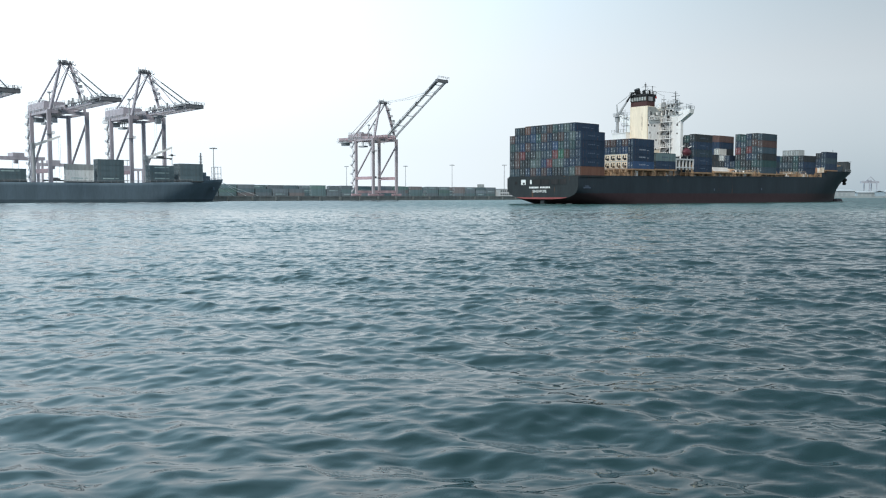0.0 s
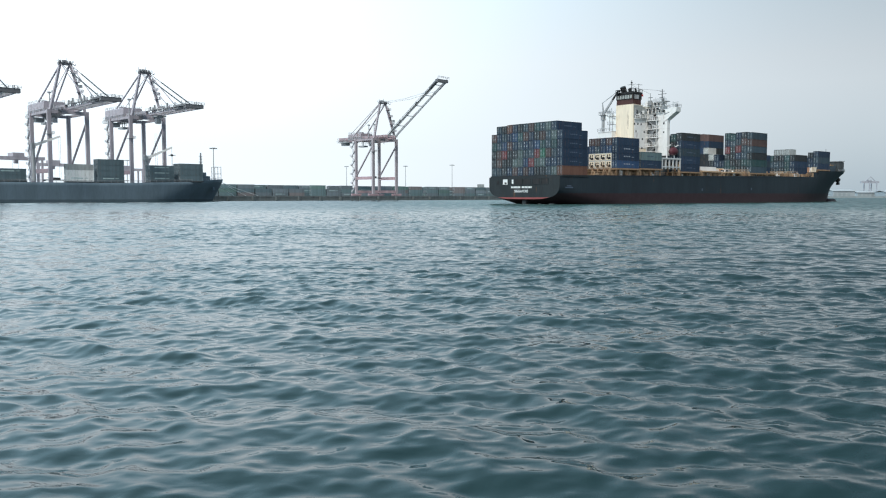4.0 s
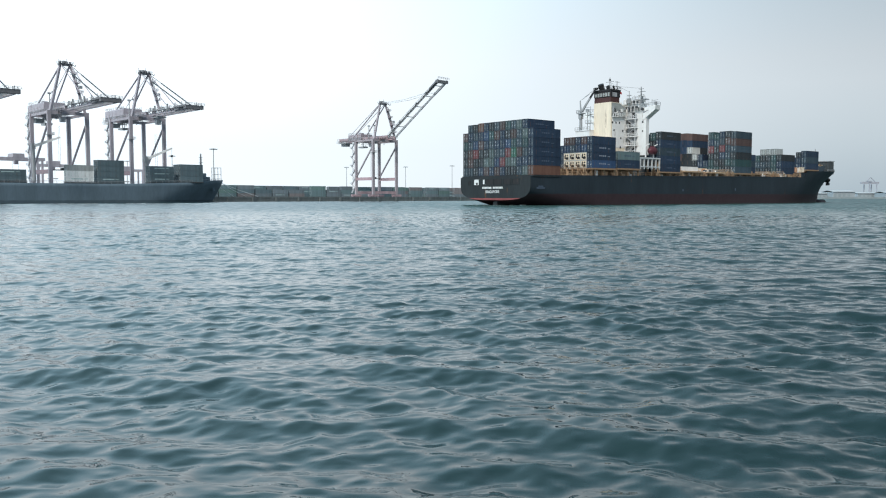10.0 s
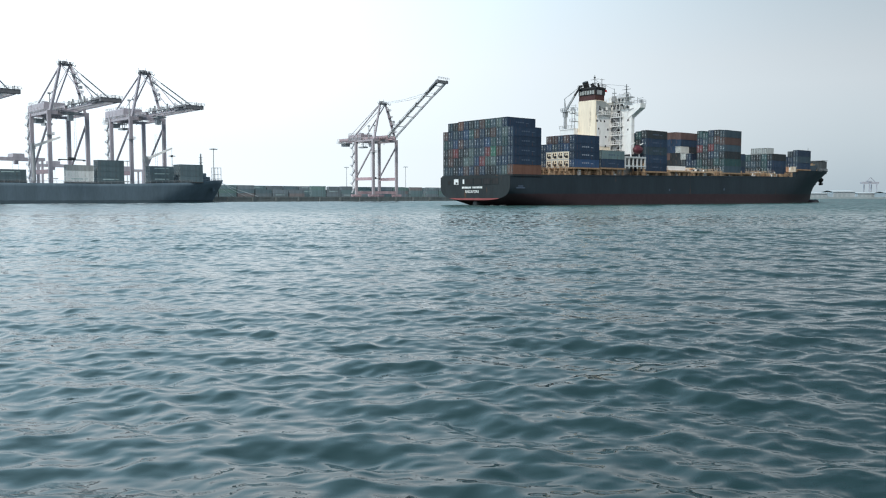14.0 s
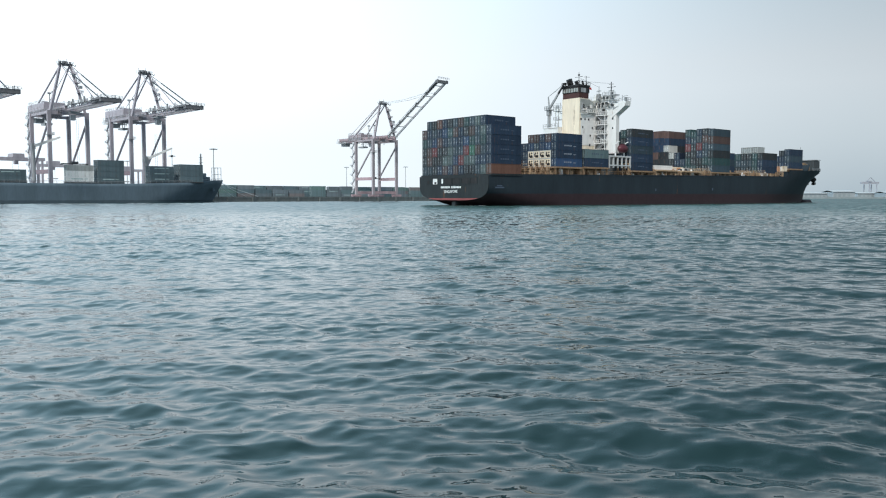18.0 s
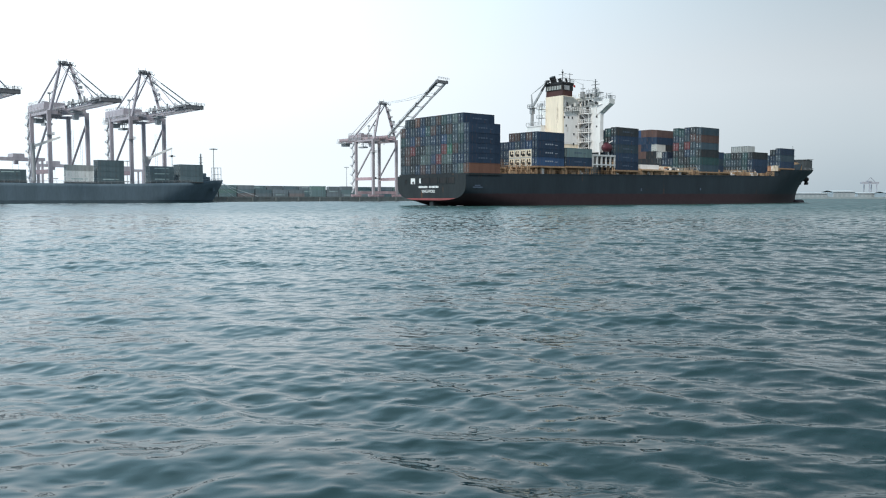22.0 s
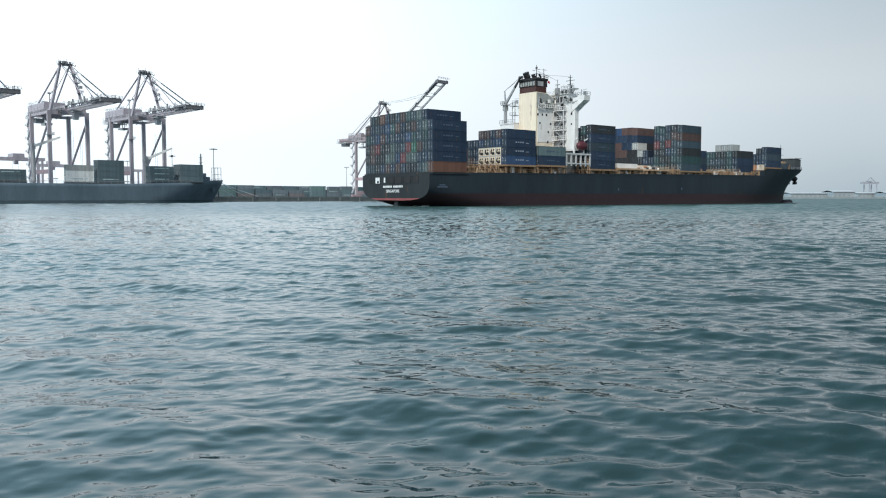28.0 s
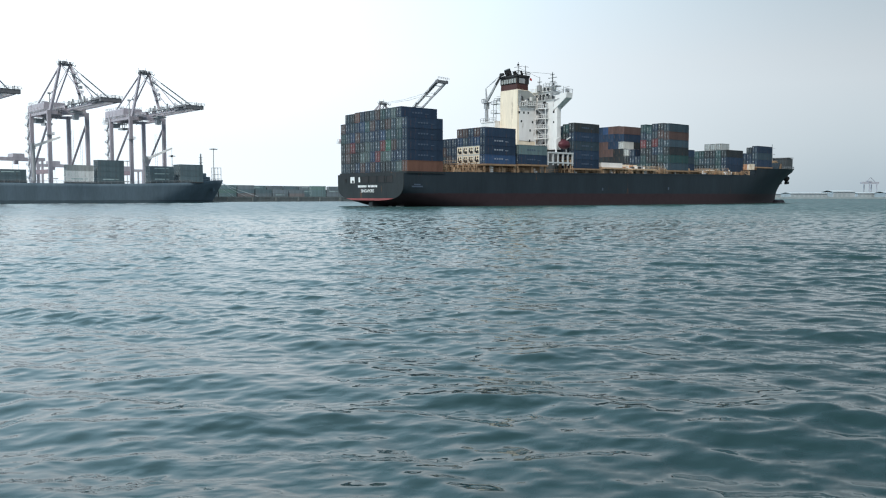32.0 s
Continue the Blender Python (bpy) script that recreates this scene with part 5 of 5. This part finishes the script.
    for y, z in ((-3.2, 40.2), (-6.4, 39.6), (-7.6, 39.0), (-11.4, 38.6)):
        part("whip_aerial", Shape().tube((63.4, y, 36.4), (63.4, y, z), 0.07, 0.04, 5), GREY, SHIP)
    for a, b in (((57.6, 0.2, 44.4), (62.0, -5.2, 40.8)), ((57.6, 0.2, 43.2), (63.7, -9.2, 41.8))):
        part("halyard", Shape().tube(a, b, 0.05, n=4), GREY, SHIP)
    part("signal_flag", Shape().prism([(60.0, 40.2), (61.1, 40.0), (61.0, 40.8), (60.0, 41.0)], 1, -2.62, -2.58), FLAG, SHIP, "small red flag on a halyard")
    # provision crane on the port side of the casing
    pc = Shape().tube((51.5, 8.6, 27.0), (51.5, 8.6, 34.4), 0.62, 0.5, 10).tube((51.5, 8.6, 34.4), (51.5, 9.0, 38.0), 0.34, 0.18, 8)
    pc.box(50.4, 52.6, 7.4, 9.8, 33.2, 33.5).rail([(50.4, 7.4, 33.5), (50.4, 9.8, 33.5), (52.6, 9.8, 33.5)], 1.0, 0.8, 0.06).box(50.8, 52.2, 8.0, 9.2, 31.4, 33.2)
    part("crane_post", pc, GREY, SHIP)
    jib = part("crane_jib", Shape().beam((51.5, 8.2, 34.0), (51.9, 4.6, 38.8), 0.6, 0.7, w2=0.5, h2=0.55), GREY, SHIP)
    part("jib_head", Shape().beam((51.9, 4.6, 38.8), (52.2, 2.3, 41.8), 0.55, 0.6, w2=0.4, h2=0.45).box(51.8, 52.6, 1.5, 2.7, 41.5, 42.2), DARK, jib, "dark upper length of the jib")
    part("jib_stay", Shape().tube((51.5, 9.0, 38.0), (52.2, 2.4, 41.9), 0.09, n=5).tube((51.5, 9.0, 38.0), (51.9, 4.8, 40.2), 0.06, n=5), GREY, jib)
    gal = Shape().box(50.6, 53.2, 3.92, 10.6, 27.1, 27.16).rail([(50.6, 3.6, 27.1), (50.6, 10.6, 27.1)], 1.1, 1.2, 0.06)
    for z in (29.6, 32.6):
        gal.box(51.6, 53.4, 3.9, 6.6, z, z + 0.15).rail([(51.6, 3.9, z), (51.6, 6.6, z)], 1.0, 0.9, 0.06)
    gal.beam((52.4, 6.2, 27.0), (52.4, 6.2, 34.0), 0.15).beam((52.0, 4.6, 27.0), (52.0, 4.6, 34.0), 0.15)
    part("casing_gallery", gal, GREY, SHIP)
    # boat deck, lifeboat and its davit
    part("boat_deck", Shape().box(54.4, 66.4, -16.0, -13.2, 16.0, 16.5), PALE_WHITE, SHIP, "white openwork boat deck")
    part("boat_deck_stringer", Shape().box(54.4, 66.4, -16.0, -15.5, 13.0, 13.4), PALE_WHITE, SHIP)
    for x in (54.7, 57.0, 59.3, 61.6, 63.9, 66.1):
        part("boat_deck_post", Shape().box(x - 0.24, x + 0.24, -15.95, -15.5, 12.4, 16.1), PALE_WHITE, SHIP)
    lb = Shape()
    rings = [(60.8, 0.15), (61.2, 0.8), (62.0, 1.15), (63.2, 1.25), (64.4, 1.15), (65.2, 0.8), (65.6, 0.15)]
    n = 12
    pts = []
    for x, rr in rings:
        for i in range(n):
            a = 2 * math.pi * i / n
            pts.append((x, -14.8 + rr * math.cos(a), 19.0 + rr * 1.15 * math.sin(a)))
    fs = [(i * n + j, i * n + (j + 1) % n, (i + 1) * n + (j + 1) % n, (i + 1) * n + j) for i in range(len(rings) - 1) for j in range(n)]
    boat = part("lifeboat", Shape().add(pts, fs), RED, SHIP, "closed red lifeboat", True)
    part("boat_canopy", Shape().box(62.3, 63.8, -15.2, -14.3, 20.1, 20.7), RED, boat)
    for x in (60.8, 65.6):
        part("davit", Shape().beam((x, -13.6, 16.5), (x, -13.4, 20.6), 0.35).beam((x, -13.4, 20.6), (x, -15.2, 21.4), 0.3), WHITE, SHIP)


def build_bow():
    part("foremast", Shape().tube((221.5, 0, 14), (221.5, 0, 26.4), 0.42, 0.16, 10).box(220.9, 222.1, -1.2, 1.2, 21.6, 21.8).beam((221.5, -1.4, 24.4), (221.5, 1.4, 24.4), 0.12), GREY, SHIP)
    part("mast_house", Shape().box(215.8, 219.6, -5.6, 2.0, 13.2, 17.2).box(216.4, 218.6, -4.0, -1, 17.2, 18.6), BUFF, SHIP, "orange-buff mast house")
    bw = Shape().prism([(223.6, 13.6), (229.0, 13.6), (229.0, 19.6), (223.6, 20.0)], 1, -6.0, 6.0)
    for k in range(11):
        bw.box(223.45, 223.6, -5.9 + k * 1.16, -5.75 + k * 1.16, 14, 19.8)
    part("forecastle_store", bw, STORE, SHIP, "grey-green store house on the forecastle")
    part("store_roof", Shape().box(223.2, 229.4, -6.3, 6.3, 19.9, 20.2), GREY, SHIP)
    part("breakwater", Shape().prism([(203, 13.2), (203.5, 13.2), (205.4, 17.0), (204.9, 17.0)], 1, -12.4, 12.4), HULL, SHIP)
    for sgn in (-1, 1):
        part("anchor", Shape().beam((231.6, sgn * 1.9, 11.4), (231.9, sgn * 2.1, 8.2), 0.8).beam((230.2, sgn * 2.4, 8.7), (233.4, sgn * 1.7, 8.9), 1.2).tube((230.0, sgn * 1.4, 11.6), (232.0, sgn * 2.2, 10.4), 1.3, n=10), DARK, SHIP)
        rl = Shape()
        pts = [(x, sgn * max(half_breadth(x, 14.6) - 0.2, 0.1), deck_z(x)) for x in (206, 214, 222, 230, 236, 239)]
        rl.rail(pts, 1.0, 2.2, 0.05)
        part("bow_rail", rl, GREY, SHIP)
    part("deck_locker", Shape().box(206.2, 207.7, -9.9, -8.3, 13.1, 17.4).box(206.0, 207.9, -10.1, -8.1, 17.4, 17.6), PEACH, SHIP, "orange deck locker")
    part("windlass", Shape().box(208, 212, -5, 5, 13.2, 14.8).tube((210, -6, 14.9), (210, 6, 14.9), 0.9, n=10), GREY, SHIP)


build_hull()
build_bays()
build_lashing()
build_house()
build_bow()


# ---- the ship lying at the quay: x forward along the quay, y shoreward ----
def build_berthed():
    b = thing("feeder_ship", shore(0, 33), "blue-grey hulled container ship moored at the quay under the cranes", "ship")
    rows = 9
    xs = [-125, -118, -100, -60, 0] + list(np.linspace(18, 66, 25)) + [67.5, 69.5]
    rings = []

    def hb(x, z):
        q = max(0.0, min(1.0, z / 11))
        x0, end = 20 + 18 * q, 64.5 + 6.8 * q
        return 14.5 if x < x0 else 14.5 * max(0.0, 1 - ((x - x0) / (end - x0)) ** (1.9 + q))

    def dz(x):
        return 8.8 + 1.2 * max(0.0, min(1.0, (x - 8) / 38)) + (1.8 * ((x - 46) / 25) ** 0.8 if x > 46 else 0)
    for x in xs:
        rings.append([(x, hb(x, -3 + (dz(x) + 3) * j / (rows - 1)), -3 + (dz(x) + 3) * j / (rows - 1)) for j in range(rows)])
    last = []
    for j in range(rows):
        z = -3 + (dz(71) + 3) * j / (rows - 1)
        last.append((64.5 + 6.8 * max(0.0, min(1.0, z / 11)), 0.02, z))
    # draw the last frames in so that none stands ahead of the stem
    for ring in rings:
        for j, p in enumerate(ring):
            if p[0] > last[j][0]:
                ring[j] = (last[j][0], 0.03, p[2])
    rings.append(last)
    s = Shape()
    flat = [p for r in rings for p in r] + [(x, -y, z) for r in rings for x, y, z in r]
    off, fs = len(rings) * rows, []
    for i in range(len(rings) - 1):
        for j in range(rows - 1):
            a = i * rows + j
            fs += [(a, a + 1, a + rows + 1, a + rows), (off + a, off + a + rows, off + a + rows + 1, off + a + 1)]
        k = i * rows + rows - 1
        fs.append((k, k + rows, off + k + rows, off + k))
    a = [j for j in range(rows)] + [off + j for j in range(rows - 1, -1, -1)]
    fs.append(tuple(a))
    s.add(flat, fs)
    part("hull", s, HULL_B, b, "haze-lightened blue-grey hull", True)
    part("bulwark_rail", Shape().rail([(-120, -14.3, 8.8), (8, -14.3, 8.8), (46, -14.3, 10.0)], 1.1, 3, 0.06), GREY, b)
    r = random.Random(3)

    def stack(x, tiers, n, cols, y0=-14.2, mesh=C40, long=L40):
        hc = part("hatch_cover", Shape().box(x - 0.3, x + long + 0.3, y0, y0 + n * 2.5, dz(x), dz(x) + 0.5), STORE, b)
        for i in range(n):
            for t in range(tiers):
                container(r.choice((mesh, mesh, C40S)) if mesh is C40 else mesh, r.choice(cols), hc, (x, y0 + 1.25 + i * 2.5, dz(x) + 0.52 + t * ((H_HC if mesh in (C45, C45M, C45F) else H_STD) + 0.03)))
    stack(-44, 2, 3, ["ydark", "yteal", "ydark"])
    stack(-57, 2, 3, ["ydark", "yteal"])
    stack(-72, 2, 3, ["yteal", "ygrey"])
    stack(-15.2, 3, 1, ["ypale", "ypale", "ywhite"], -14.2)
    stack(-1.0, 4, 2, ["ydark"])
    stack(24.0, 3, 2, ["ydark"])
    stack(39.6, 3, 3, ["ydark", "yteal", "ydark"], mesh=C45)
    # deck crane
    part("crane_pedestal", Shape().tube((26.0, -6, 9.6), (26.0, -6, 20), 1.1, 0.9, 12).box(24.8, 27.2, -7.2, -4.8, 20, 22.6), GREY, b)
    part("crane_jib", Shape().beam((26.4, -7, 21.6), (38.0, -9, 27.0), 1.4, 1.3, w2=0.8, h2=0.8), WHITE, b)
    part("hook_block", Shape().tube((37.8, -9, 26.8), (37.8, -9, 23.6), 0.07, n=4).box(37.4, 38.2, -9.4, -8.6, 22.6, 23.6), DARK, b)
    part("crane_pedestal", Shape().tube((-26.0, -6, 9.6), (-26.0, -6, 24), 0.8, 0.7, 12).box(-26.8, -25.2, -6.8, -5.2, 24, 26.4), GREY, b)
    part("crane_jib", Shape().beam((-25.6, -7, 25.4), (-15.4, -9, 29.6), 1.4, 1.3, w2=0.8, h2=0.8), WHITE, b)
    part("crane_pedestal", Shape().tube((14.5, 2, 9.6), (14.5, 2, 17.6), 1.0, 0.8, 10).box(13.2, 15.8, 0.6, 3.4, 13.4, 15.6), CRANE_R, b)
    part("foremast", Shape().tube((58.4, 0, 10), (58.4, 0, 25.4), 0.8, 0.35, 10).box(57.7, 59.1, -1.2, 1.2, 20.6, 20.8).box(57.8, 59.0, -0.9, 0.9, 23.4, 23.6).beam((58.4, -1.6, 22.2), (58.4, 1.6, 22.2), 0.2), GREY, b)
    part("breakwater", Shape().box(55.2, 57.6, -7, 7, 10, 15).box(57.6, 60.6, -5.5, 5.5, 10, 13.2), HULL_B, b)
    fr = Shape()
    for x in (65.6, 69.2):
        for y in (-1.6, 1.6):
            fr.beam((x, y, 11.4), (x, y, 18.4), 0.22)
    for z in (14.6, 18.2):
        fr.beam((65.6, -1.6, z), (69.2, -1.6, z), 0.2).beam((65.6, 1.6, z), (69.2, 1.6, z), 0.2)
    part("bow_frame", fr, GREY, b)
    part("bow_rail", Shape().rail([(52, -11.5, 10.6), (60, -7.6, 11.0), (68, -2.4, 11.6)], 1.0, 2.0, 0.06), GREY, b)
    part("anchor", Shape().box(61.0, 62.0, -7.5, -6.7, 6.0, 7.4).beam((60.6, -7.4, 6.0), (62.4, -7.0, 6.0), 0.5), HULL_B, b)
    for k, (x0, x1) in enumerate(((67.5, 96), (66.5, 104), (64.5, 88))):
        part("mooring_rope", Shape().tube((x0, -0.5 + k, 11.6), ((x0 + x1) / 2, 8.0, 6.6), 0.13, n=5).tube(((x0 + x1) / 2, 8.0, 6.6), (x1, 17.4, QUAY_Z + 0.4), 0.13, n=5), MARK, b)
    return b


build_berthed()


# ---- what moves ----
def piece(owner, name):
    return next(o for o in owner.children if o.name.split(".")[0] == name)


def motions():
    walk(SHIP, [(t, pose(x, y, 0, 0, -0.105, a)) for t, x, y, a in TRACK])
    walk(water, [(0.0, pose(-2.0, 0, 0)), (32.0, pose(-4.0, -SLIDE, 0))])
    # the first crane lifts its spreader off the quay and carries it out to the ship
    lift = [(0.0, 6.0, 8.0), (7.0, 5.0, 9.4), (8.0, 1.0, 10.6), (10.0, -5.0, 13.4), (11.0, -8.5, 16.2), (12.0, -10.5, 17.5), (13.0, -12.0, 18.2), (14.0, -15.0, 18.2),
            (17.0, -17.5, 16.4), (18.0, -18.0, 16.1), (19.0, -19.5, 15.2), (20.5, -21.0, 12.4), (22.0, -22.0, 10.5), (32.0, -22.0, 10.5)]
    walk(piece(crane_a, "spreader"), [(t, pose(0, y, z)) for t, y, z in lift])
    walk(piece(crane_a, "trolley"), [(t, pose(0, y, 0)) for t, y, z in lift])
    # the second sets a load down on the ship
    drop = [(0.0, -25.5, 19.6), (1.0, -25.5, 18.2), (2.0, -25.5, 14.8), (3.5, -25.5, 10.4), (32.0, -25.5, 10.4)]
    walk(piece(crane_b, "spreader"), [(t, pose(0, y, z)) for t, y, z in drop])
    walk(piece(crane_b, "trolley"), [(0.0, pose(0, -25.5, 0)), (32.0, pose(0, -25.5, 0))])


motions()
